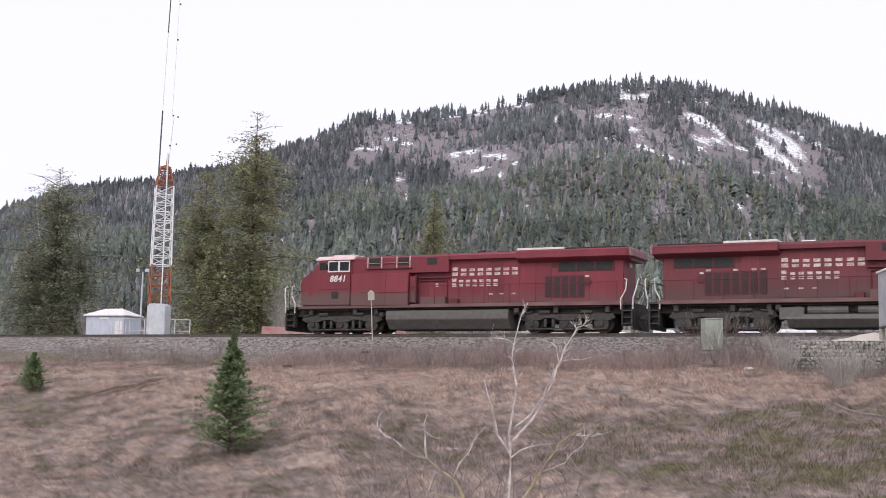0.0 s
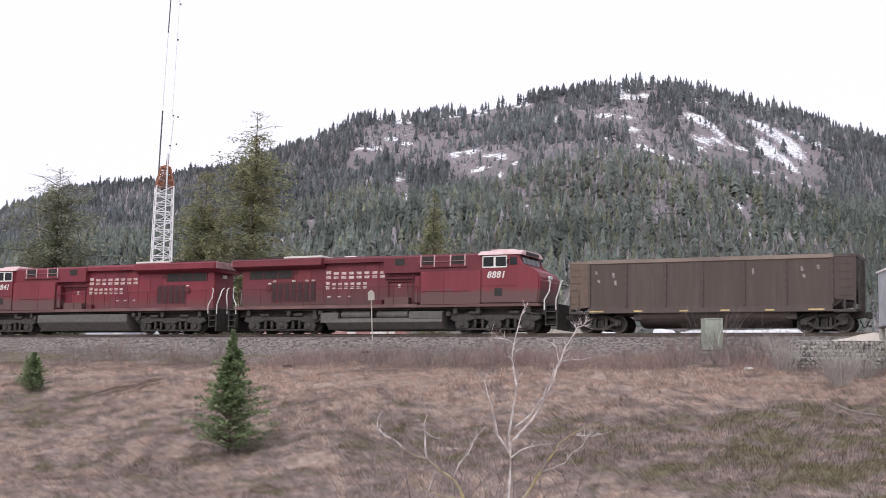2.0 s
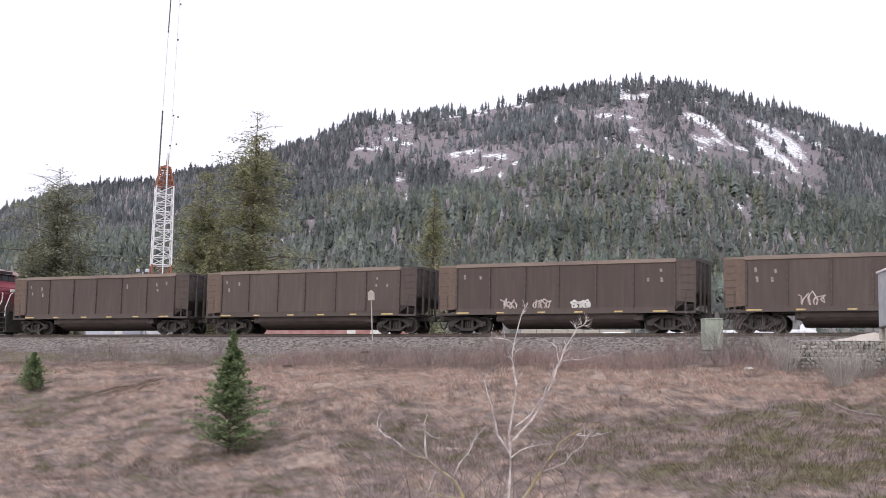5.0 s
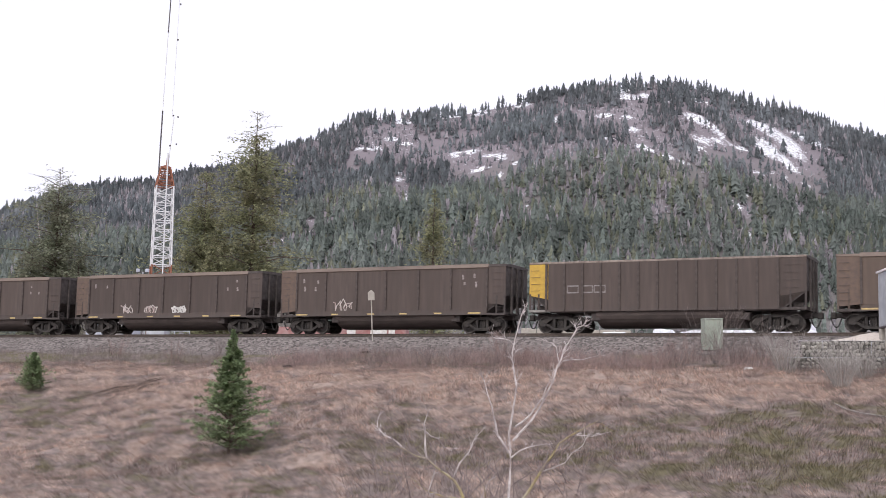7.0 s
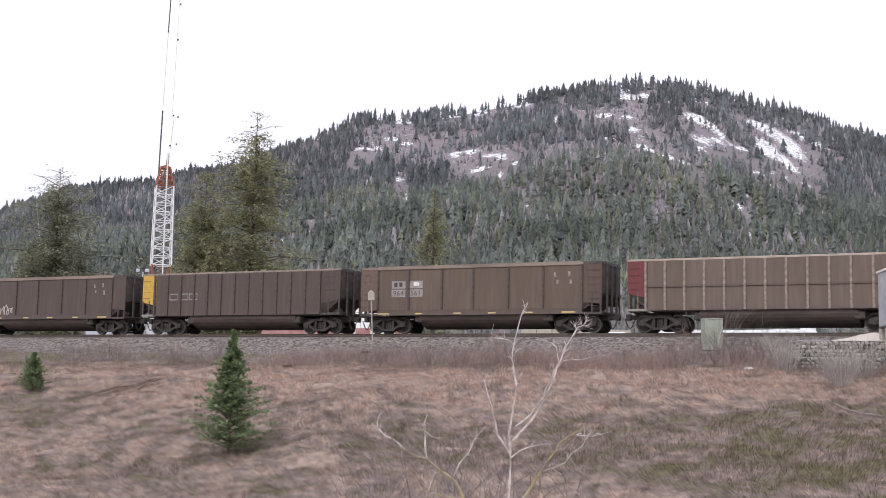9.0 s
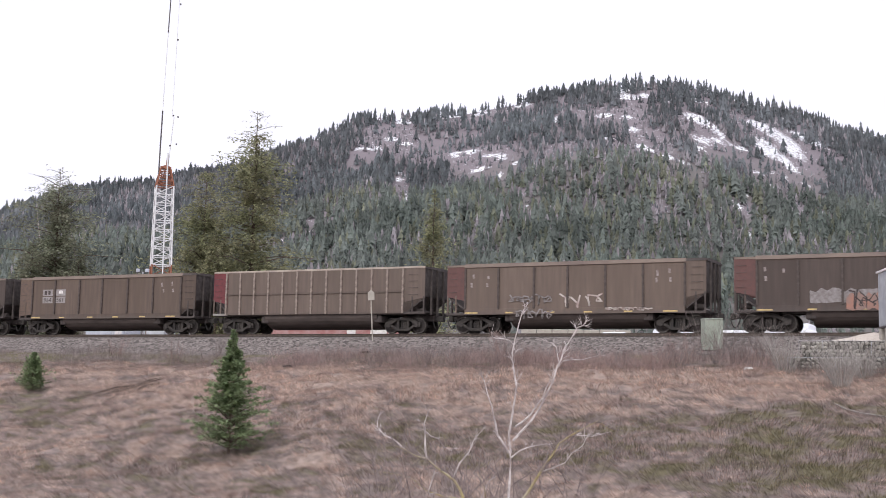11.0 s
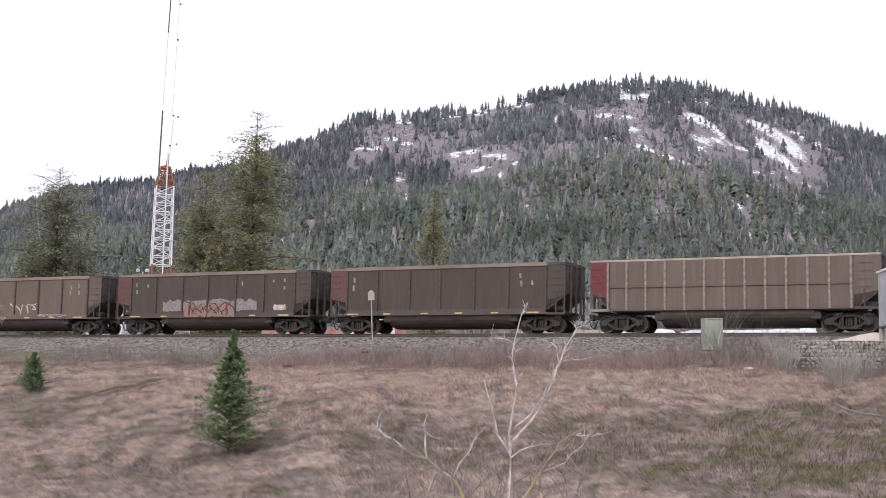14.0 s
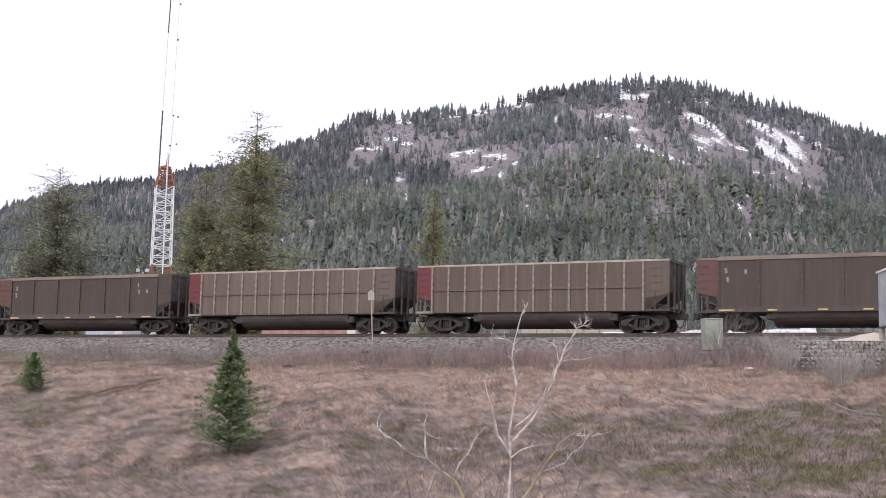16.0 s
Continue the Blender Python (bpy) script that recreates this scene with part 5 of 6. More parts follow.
# ---- woody plants ----
def conifer(name, label, x, y, h, rad, n_branch, sprays, size, droop, seed, needles, low=0.04, ragged=0.25, sparse_top=0.0, lean=0.0, category="conifer", group="", top_shape=0.8, shag=0.9):
    """A tapered trunk, whorled limbs and a crown of many small needle sprays."""
    r = np.random.RandomState(seed)
    z0 = ground_at(x, y)
    t = thing(name, label, category, group, pose(x, y, z0 - 0.05))
    part("trunk", rod([(0, 0, -0.3), (lean * 0.3 * h, 0, h * 0.3), (lean * 0.7 * h, 0, h * 0.7), (lean * h, 0, h)], max(0.03, h * 0.014), 8, r1=0.01), M_trunk, t)
    f = low + (1 - low) * np.sort(r.uniform(0, 1, n_branch)) ** 0.9
    f = np.clip(f, 0, 0.985)
    length = rad * (1 - f) ** top_shape * r.uniform(1 - ragged * 1.6, 1 + ragged, n_branch) + 0.02 * rad
    length *= np.clip(0.55 + f * 6, 0, 1) * (0.72 + 0.5 * r.uniform(0, 1, n_branch) ** 2)
    ang = np.arange(n_branch) * 2.39996 + r.normal(0, 0.3, n_branch)
    limb = bmesh.new()
    for i in range(0, n_branch, 2 if n_branch > 160 else 1):
        c, s_ = math.cos(ang[i]), math.sin(ang[i])
        b = Vector((lean * h * f[i], 0, h * f[i]))
        tip = b + Vector((c * length[i], s_ * length[i], (-droop + 0.35 * f[i]) * length[i]))
        rod([b, b.lerp(tip, 0.5) + Vector((0, 0, 0.06 * length[i])), tip], 0.006 + 0.012 * length[i], 4, limb, r1=0.004)
    tagged(part("branchwork", limb, M_trunk, t), kind="stuff")
    n = n_branch * sprays
    i = np.repeat(np.arange(n_branch), sprays)
    keep = r.uniform(0, 1, n) > sparse_top * np.clip((f[i] - 0.72) / 0.2, 0, 1)
    i = i[keep]
    n = len(i)
    u = r.uniform(0.12, 1.05, n) ** 0.75
    ln = length[i]
    side = r.normal(0, 0.2, n) * ln * (1.15 - u)
    a = ang[i]
    px = lean * h * f[i] + np.cos(a) * u * ln - np.sin(a) * side
    py = np.sin(a) * u * ln + np.cos(a) * side
    pz = h * f[i] + (-droop + 0.35 * f[i]) * ln * u + 0.1 * ln * np.sin(np.pi * np.clip(u, 0, 1)) - r.uniform(0, 0.5, n) * size
    pz = np.maximum(pz + r.normal(0, shag * size, n) * np.clip((0.95 - f[i]) * 4, 0.1, 1), 0.02)
    da = a + r.normal(0, 0.9, n)
    sz = size * r.uniform(0.5, 1.35, n) * np.clip(0.5 + 1.6 * (1 - f[i]), 0.5, 1)
    w = sz * r.uniform(0.22, 0.42, n)
    dz = -droop * 0.6 + r.normal(0.0, 0.35, n)
    tip = np.stack([px + np.cos(da) * sz, py + np.sin(da) * sz, pz + dz * sz], -1)
    tilt = r.normal(0, 0.5, n)
    e1 = np.stack([px - np.sin(da) * w, py + np.cos(da) * w, pz + tilt * w], -1)
    e2 = np.stack([px + np.sin(da) * w, py - np.cos(da) * w, pz - tilt * w], -1)
    V = np.stack([e1, e2, tip], 1).reshape(-1, 3)
    ob = new("crown", raw_mesh("crown", V, np.arange(3 * n).reshape(n, 3), needles))
    ob.parent = t
    return t


def shrub(x, y, h, n, seed, material, label, spread=0.5, z=None, name="shrub"):
    """Leafless shrub: many thin forked stems from one foot."""
    r = random.Random(seed)
    z0 = ground_at(x, y) if z is None else z
    t = thing(name, label, "shrub", "leafless shrubs", pose(x, y, z0 - 0.03))
    bm = bmesh.new()
    for k in range(n):
        a, q = r.uniform(0, 6.28), r.uniform(0.1, spread)
        hh = h * r.uniform(0.5, 1.0)
        foot = 0.1 + 0.14 * h * r.random()
        p0 = Vector((foot * math.cos(a), foot * math.sin(a), 0))
        p1 = p0 + Vector((math.cos(a) * q * hh * 0.5, math.sin(a) * q * hh * 0.5, hh * 0.55))
        p2 = p0 + Vector((math.cos(a) * q * hh, math.sin(a) * q * hh, hh))
        rod([p0, p1, p2], 0.0055 + 0.0014 * h, 3, bm, r1=0.003)
        for j in range(5):
            s_ = p0.lerp(p2, r.uniform(0.3, 0.95))
            d = Vector((r.uniform(-1, 1), r.uniform(-1, 1), r.uniform(0.4, 1.2))) * hh * 0.2
            rod([s_, s_ + d], 0.0035 + 0.001 * h, 3, bm, r1=0.002)
    tagged(part("fine_growth", bm, material, t), kind="stuff")
    return t


def bare_tree():
    t = thing("bare_tree", "leafless pale-barked young tree with lichened lower limbs", "bare tree", m=pose(1.1, 20.0, ground_at(1.1, 20.0)))
    o = Vector((1.1, 20.0, ground_at(1.1, 20.0)))
    r = random.Random(12)

    def limb(name, pts, r0, r1, material=None, twigs=7):
        P = [Vector(p) - o for p in pts]
        material = material or M_bark
        # roughen the line a little between the knots
        line = []
        for a, b in zip(P, P[1:]):
            line += [a, a.lerp(b, 0.5) + Vector((r.uniform(-1, 1), r.uniform(-1, 1), r.uniform(-1, 1))) * (b - a).length * 0.09]
        line.append(P[-1])
        ob = part(name, rod(line, r0 * 0.95, 6, r1=r1 * 0.95), material, t)
        bm = bmesh.new()
        total = sum((b - a).length for a, b in zip(line, line[1:]))
        for k in range(int(twigs)):
            i = r.randrange(1, len(line))
            s_ = line[i - 1].lerp(line[i], r.random())
            d = (line[i] - line[i - 1]).normalized()
            side = Vector((r.uniform(-1, 1), r.uniform(-1, 1), r.uniform(-0.2, 0.9)))
            q = (d * 0.8 + side).normalized() * (0.05 + (0.4 if material is M_lichen else 0.2) * r.random() ** 2)
            mid = s_ + q * 0.5 + Vector((r.uniform(-1, 1), 0, r.uniform(-1, 1))) * 0.02
            rod([s_, mid, s_ + q], 0.0052, 4, bm, r1=0.002)
            for j in range(3):
                e = s_ + q * r.uniform(0.4, 0.9)
                rod([e, e + (q.normalized() + Vector((r.uniform(-1, 1), r.uniform(-1, 1), r.uniform(-1, 1)))) * 0.07], 0.004, 3, bm, r1=0.002)
        if bm.verts:
            tagged(part("fine_growth", bm, M_thicket if material is M_lichen else material, ob), kind="stuff")

    limb("trunk", [(1.10, 20.0, -7.85), (1.08, 20.0, -6.9), (1.10, 20.0, -5.9), (1.11, 20.0, -4.93), (1.13, 20.0, -4.20), (1.16, 20.0, -3.58), (1.16, 20.0, -2.87), (1.18, 20.0, -2.42), (1.27, 20.0, -2.06), (1.38, 20.0, -1.85)], 0.031, 0.006, twigs=36)
    limb("limb", [(1.17, 20.0, -4.03), (1.45, 19.96, -3.71), (1.67, 19.91, -3.31), (1.84, 19.87, -2.86), (1.94, 19.83, -2.59), (2.15, 19.78, -2.23), (2.28, 19.74, -2.15)], 0.024, 0.006, twigs=26)
    limb("limb", [(1.20, 20.0, -3.81), (1.44, 20.01, -3.62), (1.63, 20.03, -3.35), (1.81, 20.04, -2.95)], 0.02, 0.005)
    limb("limb", [(1.11, 20.0, -4.22), (0.92, 19.97, -3.94), (0.85, 19.93, -3.63), (0.76, 19.90, -3.33), (0.63, 19.87, -2.93)], 0.024, 0.004, twigs=9)
    limb("limb", [(1.95, 20.0, -2.76), (2.26, 20.05, -2.73), (2.52, 20.10, -2.66)], 0.01, 0.003, twigs=4)
    limb("limb", [(1.15, 20.0, -4.29), (1.42, 20.06, -4.13), (1.74, 20.13, -4.09)], 0.014, 0.004, twigs=4)
    limb("limb", [(1.1, 20.0, -6.9), (1.03, 20.0, -5.61), (1.42, 19.93, -4.81), (1.63, 19.86, -4.45), (1.88, 19.78, -4.05), (2.14, 19.71, -3.87), (2.48, 19.64, -3.68), (2.69, 19.57, -3.82)], 0.034, 0.006, M_lichen, 70)
    limb("limb", [(1.64, 20.0, -4.50), (1.98, 19.84, -4.35), (2.23, 19.68, -4.08), (2.38, 19.51, -3.85)], 0.014, 0.004)
    limb("limb", [(2.17, 20.0, -3.92), (2.46, 20.17, -3.94), (2.75, 20.34, -3.87)], 0.01, 0.004, twigs=4)
    limb("limb", [(1.08, 20.0, -7.0), (0.68, 20.0, -5.79), (0.35, 19.95, -4.81), (0.13, 19.90, -4.57), (-0.19, 19.86, -4.33), (-0.54, 19.81, -4.19), (-0.77, 19.76, -4.10)], 0.036, 0.006, M_lichen, 90)
    limb("limb", [(-0.19, 20.0, -4.34), (-0.22, 19.91, -3.96), (-0.24, 19.82, -3.79), (-0.16, 19.73, -3.56)], 0.02, 0.005)
    limb("limb", [(-0.23, 20.0, -3.90), (0.01, 20.25, -4.04), (0.21, 20.50, -4.23)], 0.016, 0.005, twigs=5)
    limb("limb", [(0.22, 20.0, -4.66), (0.48, 19.99, -4.22), (0.65, 19.97, -3.90)], 0.02, 0.004, twigs=8)
    limb("limb", [(-0.55, 20.0, -4.20), (-0.88, 20.17, -3.99), (-1.09, 20.34, -3.80)], 0.016, 0.004, twigs=8)
    limb("limb", [(0.5, 20.0, -5.25), (0.81, 19.99, -4.65), (0.93, 19.98, -4.58)], 0.012, 0.004, twigs=4)
    limb("limb", [(-0.05, 20.0, -4.36), (-0.15, 20.07, -4.85), (-0.09, 20.14, -4.96)], 0.014, 0.004, twigs=4)
    limb("limb", [(1.15, 20.0, -2.51), (0.98, 19.83, -2.43), (0.79, 19.65, -2.40)], 0.01, 0.003, twigs=4)
    limb("limb", [(1.89, 20.0, -2.77), (1.85, 20.07, -2.54), (1.76, 20.13, -2.45)], 0.008, 0.003, twigs=3)
    limb("limb", [(0.4, 20.0, -5.0), (0.1, 20.3, -4.95), (-0.4, 20.5, -4.7), (-0.9, 20.6, -4.6)], 0.014, 0.004, M_lichen, 9)
    limb("limb", [(1.0, 20.0, -5.9), (0.7, 19.7, -5.1), (0.72, 19.6, -4.75), (0.6, 19.6, -4.5)], 0.014, 0.004, M_lichen, 8)


# ---- things beside the line ----
def marker_post():
    x, y = -3.84, 70.2
    z0 = ground_at(x, y)
    t = thing("marker_post", "leaning pale trackside post with pointed marker plate", "marker post", m=pose(x, y, z0) @ pose(0, 0, 0, 0, -3.2, 0))
    part("post", rod([(0, 0, -0.2), (0, 0, 2.55)], 0.034, 8), M_concrete, t)
    part("plate", prism([(-0.17, 2.3), (-0.17, 2.7), (0, 2.85), (0.17, 2.7), (0.17, 2.3)], -0.075, -0.05, 0.008), M_concrete, t, "weathered pale pointed marker plate")
    part("back_plate", prism([(-0.19, 2.3), (-0.19, 2.72), (0, 2.9), (0.19, 2.72), (0.19, 2.3)], 0.05, 0.075, 0.008), M_concrete, t)


def utility_box():
    x, y = 13.14, 60.7
    z0 = ground_at(x, y)
    t = thing("utility_box", "faded green metal utility cabinet among brush", "utility box", m=pose(x, y, z0, 0, -1.0, 8))
    h = 0.5 - z0
    part("body", box(-0.46, 0.46, -0.3, 0.3, -0.1, h, 0.025), M_green, t)
    part("lid", box(-0.47, 0.47, -0.33, 0.33, h, h + 0.05, 0.015), M_green, t)
    part("door", box(-0.4, 0.4, -0.318, -0.3, 0.15, h - 0.05, 0.006), M_green, t)
    part("latch", box(0.3, 0.34, -0.335, -0.31, h * 0.5, h * 0.5 + 0.14), M_galv, t)


def gabion_wall():
    """Two tiers of wire baskets filled with stones, and a pale gravel pad behind them."""
    base = -2.15
    wall = tagged(new("gabion_wall"), "two-tier stone-filled gabion wall", "gabion wall", kind="structure")
    wall.matrix_basis = pose(15.0, 54.0, base, 0, 0, -26.0)
    # solid dark blocks behind the stones, in place of shaded gaps
    core = bmesh.new()
    box(0.05, 9.0, 0.25, 1.6, -0.4, 0.68, 0, core)
    box(0.5, 9.0, 0.55, 1.9, 0.68, 1.38, 0, core)
    part("stone_fill", core, M_shadefill, wall)
    r = random.Random(5)
    shapes = []
    for k in range(6):
        bm = bmesh.new()
        bmesh.ops.create_icosphere(bm, subdivisions=1, radius=1)
        for v in bm.verts:
            v.co *= r.uniform(0.78, 1.12)
            v.co.z *= 0.8
        me = bpy.data.meshes.new("stone")
        bm.to_mesh(me)
        bm.free()
        me.materials.append(M_stone)
        shapes.append(me)

    def stone(x, y, z, q):
        ob = new("stone", r.choice(shapes))
        ob.parent = wall
        ob.matrix_basis = Matrix.LocRotScale((x, y, z), Euler((r.uniform(0, 6), r.uniform(0, 6), r.uniform(0, 6))), (q, q, q))

    for y, z0, z1, x0 in ((0.22, 0.02, 0.66, 0.0), (0.5, 0.72, 1.38, 0.45)):
        z = z0 + 0.08
        while z < z1:
            x = x0 + r.uniform(0, 0.1)
            while x < 6.0:
                q = r.uniform(0.075, 0.14)
                stone(x, y + r.uniform(-0.03, 0.06), z + r.uniform(-0.03, 0.03), q)
                x += q * r.uniform(1.4, 1.9)
            z += 0.165
    for x, y0, z0, z1 in ((0.0, 0.35, 0.1, 0.6), (0.45, 0.7, 0.8, 1.3)):
        for k in range(8):
            stone(x, y0 + 0.14 * k, r.uniform(z0, z1), r.uniform(0.09, 0.13))
    wire = bmesh.new()
    for y, z0, z1, x0 in ((0.08, 0.0, 0.68, -0.1), (0.36, 0.68, 1.4, 0.35)):
        for x in np.arange(x0, 6.2, 1.0):
            rod([(x, y, z0), (x, y, z1)], 0.008, 4, wire)
        for z in (z0, z1):
            rod([(x0, y, z), (6.2, y, z)], 0.008, 4, wire)
    part("wire_basket", wire, M_galv, wall, "rusty wire basket edges")
    pad = bmesh.new()
    n = 18
    rows = []
    for j in range(8):
        row = []
        for i in range(n):
            x = 1.1 + 8.5 * i / (n - 1)
            v = j / 7
            y = 0.75 + 4.2 * v
            z = 1.4 + 0.5 * math.sin(math.pi * min(1, v * 0.75 + 0.02)) * min(1, (i + 0.3) / 4) + r.uniform(-0.02, 0.02)
            if j == 7 or i == 0:
                z = 0.6
            row.append(pad.verts.new((x, y, z)))
        rows.append(row)
    for a, b in zip(rows, rows[1:]):
        for i in range(n - 1):
            pad.faces.new((a[i], a[i + 1], b[i + 1], b[i]))
    part("gravel_pad", pad, M_pad, wall, "pale gravel pad")


def silver_cabinet():
    t = thing("equipment_cabinet", "silver-grey metal equipment cabinet on concrete feet", "cabinet", m=pose(19.75, 52.6, -0.55, 0, 0, -6))
    part("body", box(-1.15, 1.15, -0.7, 0.7, 0.42, 2.72, 0.03), M_galv, t)
    part("roof", prism([(-1.22, 2.72), (-1.22, 2.8), (-0.3, 3.02), (0.3, 3.02), (1.22, 2.8), (1.22, 2.72)], -0.78, 0.78), M_shedroof, t)
    part("door", box(-1.05, -0.05, -0.715, -0.7, 0.55, 2.6, 0.005), M_galv, t)
    part("door", box(0.05, 1.05, -0.715, -0.7, 0.55, 2.6, 0.005), M_galv, t)
    part("handle", box(-0.16, -0.12, -0.74, -0.71, 1.4, 1.6), M_mast, t)
    part("drip_edge", box(-1.17, 1.17, -0.72, 0.72, 0.36, 0.42), M_mast, t)
    for x in (-1.0, 1.0):
        for y in (-0.5, 0.5):
            part("foot", box(x - 0.16, x + 0.16, y - 0.16, y + 0.16, -0.5, 0.36, 0.03), M_concrete, t, "pale concrete foot")


def tower():
    x, y = -27.15, 120.0
    z0 = ground_at(x, y)
    t = thing("radio_tower", "orange and white lattice radio tower with whip antennas", "radio tower", m=pose(x, y, 0, 0, 0, 18))

    def half(z):
        return 0.98 - 0.012 * (z - 2)

    def section(a, b, bays, material, taper=1.0):
        for sx, sy in ((-1, -1), (1, -1), (1, 1), (-1, 1)):
            ha, hb = half(a), half(b) * taper
            part("leg", rod([(sx * ha, sy * ha, a), (sx * hb, sy * hb, b)], 0.075, 6), material, t)
        for k in range(bays):
            za, zb = a + (b - a) * k / bays, a + (b - a) * (k + 1) / bays
            ha = half(a) + (half(b) * taper - half(a)) * k / bays
            hb = half(a) + (half(b) * taper - half(a)) * (k + 1) / bays
            c = ((-1, -1), (1, -1), (1, 1), (-1, 1))
            for i in range(4):
                p, q = c[i], c[(i + 1) % 4]
                part("brace", rod([(p[0] * ha, p[1] * ha, za), (q[0] * ha, q[1] * ha, za)], 0.055, 4), material, t)
                if (k + i) % 2:
                    p, q = q, p
                part("brace", rod([(p[0] * ha, p[1] * ha, za), (q[0] * hb, q[1] * hb, zb)], 0.045, 4), material, t)

    section(z0, 8.3, 8, M_orange)
    section(8.3, 16.0, 9, M_towerwhite)
    section(16.0, 17.9, 4, M_orange, 0.55)
    part("cap", prism([(-0.45, 17.7), (-0.4, 17.95), (0.05, 18.1), (0.12, 18.9), (0.2, 18.1), (0.4, 17.95), (0.45, 17.7)], -0.3, 0.3), M_orange, t)
    part("climbing_pipe", rod([(0.1, -0.95, z0 + 4), (0.12, -0.8, 19.2)], 0.07, 6), M_towerwhite, t)
    for s_, (x0, y0, za, x1, zb, m, q) in enumerate(((-0.66, -0.4, 16.8, -0.55, 23.3, M_mast, 0.075), (-0.55, -0.4, 23.3, -0.36, 31.3, M_palemast, 0.03), (-0.36, -0.4, 31.3, -0.05, 42.0, M_mast, 0.06), (0.28, 0.2, 18.2, 0.62, 23.0, M_palemast, 0.035), (0.45, 0.2, 23.0, 0.75, 42.0, M_palemast, 0.02))):
        part("antenna", rod([(x0, y0, za), (x1, y0, zb)], q, 6), m, t, "thin whip antenna")
    for x0, z in ((-0.55, 23.3), (-0.62, 20.0), (0.3, 20.0), (0.5, 23.0), (0.95, 22.9), (0.9, 20.2), (-0.36, 31.3), (0.6, 30.6), (0.7, 34.2)):
        part("antenna_mount", box(x0 - 0.07, x0 + 0.07, -0.47, -0.33, z - 0.07, z + 0.07), M_mast, t)


def shed():
    x, y = -29.4, 112.0
    z0 = ground_at(x, y)
    t = thing("hut", "small pale blue-grey hut with white hipped roof", "hut", m=pose(x + 0.15, y, z0, 0, 0, -20) @ Matrix.Diagonal((0.8, 0.8, 1, 1)))
    h = 2.95 - z0
    part("wall", box(-2.6, 2.35, -1.6, 1.6, -0.2, h, 0.02), M_shed, t)
    bm = bmesh.new()
    a = [bm.verts.new(p) for p in ((-2.8, -1.85, h), (2.55, -1.85, h), (2.55, 1.85, h), (-2.8, 1.85, h))]
    b = [bm.verts.new(p) for p in ((-1.2, 0, h + 0.62), (1.0, 0, h + 0.62))]
    for f in ((0, 1, 5, 4), (1, 2, 5), (2, 3, 4, 5), (3, 0, 4)):
        bm.faces.new([(a + b)[i] for i in f])
    bm.faces.new(a[::-1])
    part("roof", bm, M_shedroof, t, "white hipped roof")
    part("fascia", box(-2.82, 2.57, -1.87, 1.87, h - 0.1, h, 0.01), M_shedroof, t)
    part("vent", box(-0.8, 0.3, -1.64, -1.6, h - 0.4, h - 0.2), M_white, t)
    for k in range(9):
        part("wall_seam", box(-2.5 + 0.6 * k, -2.46 + 0.6 * k, -1.625, -1.6, 0, h - 0.1), M_shed, t)
    part("door", box(1.2, 2.1, -1.63, -1.6, 0, 2.05), M_shedroof, t)


def tank_cabinet():
    x, y = -23.95, 106.0
    z0 = ground_at(x, y)
    t = thing("tall_cabinet", "tall rounded silver metal cabinet beside the tower", "cabinet", m=pose(x, y, z0, 0, 0, -12))
    h = 3.68 - z0
    part("body", prism([(-0.82, 0), (-0.82, h - 0.2), (-0.6, h), (0.6, h), (0.82, h - 0.2), (0.82, 0)], -0.6, 0.6, 0.04), M_galv, t)
    part("seam", box(-0.81, 0.81, -0.612, -0.6, h * 0.55, h * 0.55 + 0.03), M_shed, t)
    part("plinth", box(-0.9, 0.9, -0.7, 0.7, -0.1, 0.12, 0.02), M_concrete, t)


def lamp_pole():
    x, y = -27.2, 113.0
    z0 = ground_at(x, y)
    t = thing("lamp_pole", "grey pole with two small floodlights", "lamp pole", m=pose(x, y, z0))
    h = 7.0 - z0
    part("pole", rod([(0, 0, -0.2), (0.05, 0, h)], 0.1, 8, r1=0.07), M_galv, t)
    part("cross_arm", box(-0.4, 0.5, -0.04, 0.04, h - 0.05, h + 0.05), M_mast, t)
    for x0 in (-0.4, 0.45):
        part("floodlight", box(x0 - 0.16, x0 + 0.16, -0.2, 0.1, h, h + 0.3, 0.03), M_shed, t)


def chain_fence():
    t = thing("chain_fence", "grey chain-link fence with tube posts", "fence", m=pose(-26.5, 106.5, ground_at(-24, 107), 0, 0, -4))
    post = part("post", rod([(0, 0, -0.3), (0, 0, 2.1)], 0.045, 6), M_galv, t)
    for k in range(1, 5):
        again(post, Matrix.Translation((1.3 * k, 0, 0)))
    for k in range(3):
        again(post, Matrix.Translation((-1.5, 1.8 * k, 0)))
    for z in (2.08, 1.1):
        part("rail", rod([(-1.5, 0, z), (5.2, 0, z)], 0.03, 5), M_galv, t)
    wire = bmesh.new()
    for k in range(67):
        x = -1.5 + 0.1 * k
        rod([(x, 0, 0.1), (x + 0.05, 0, 2.05)], 0.006, 3, wire)
    part("mesh_wire", wire, M_galv, t)


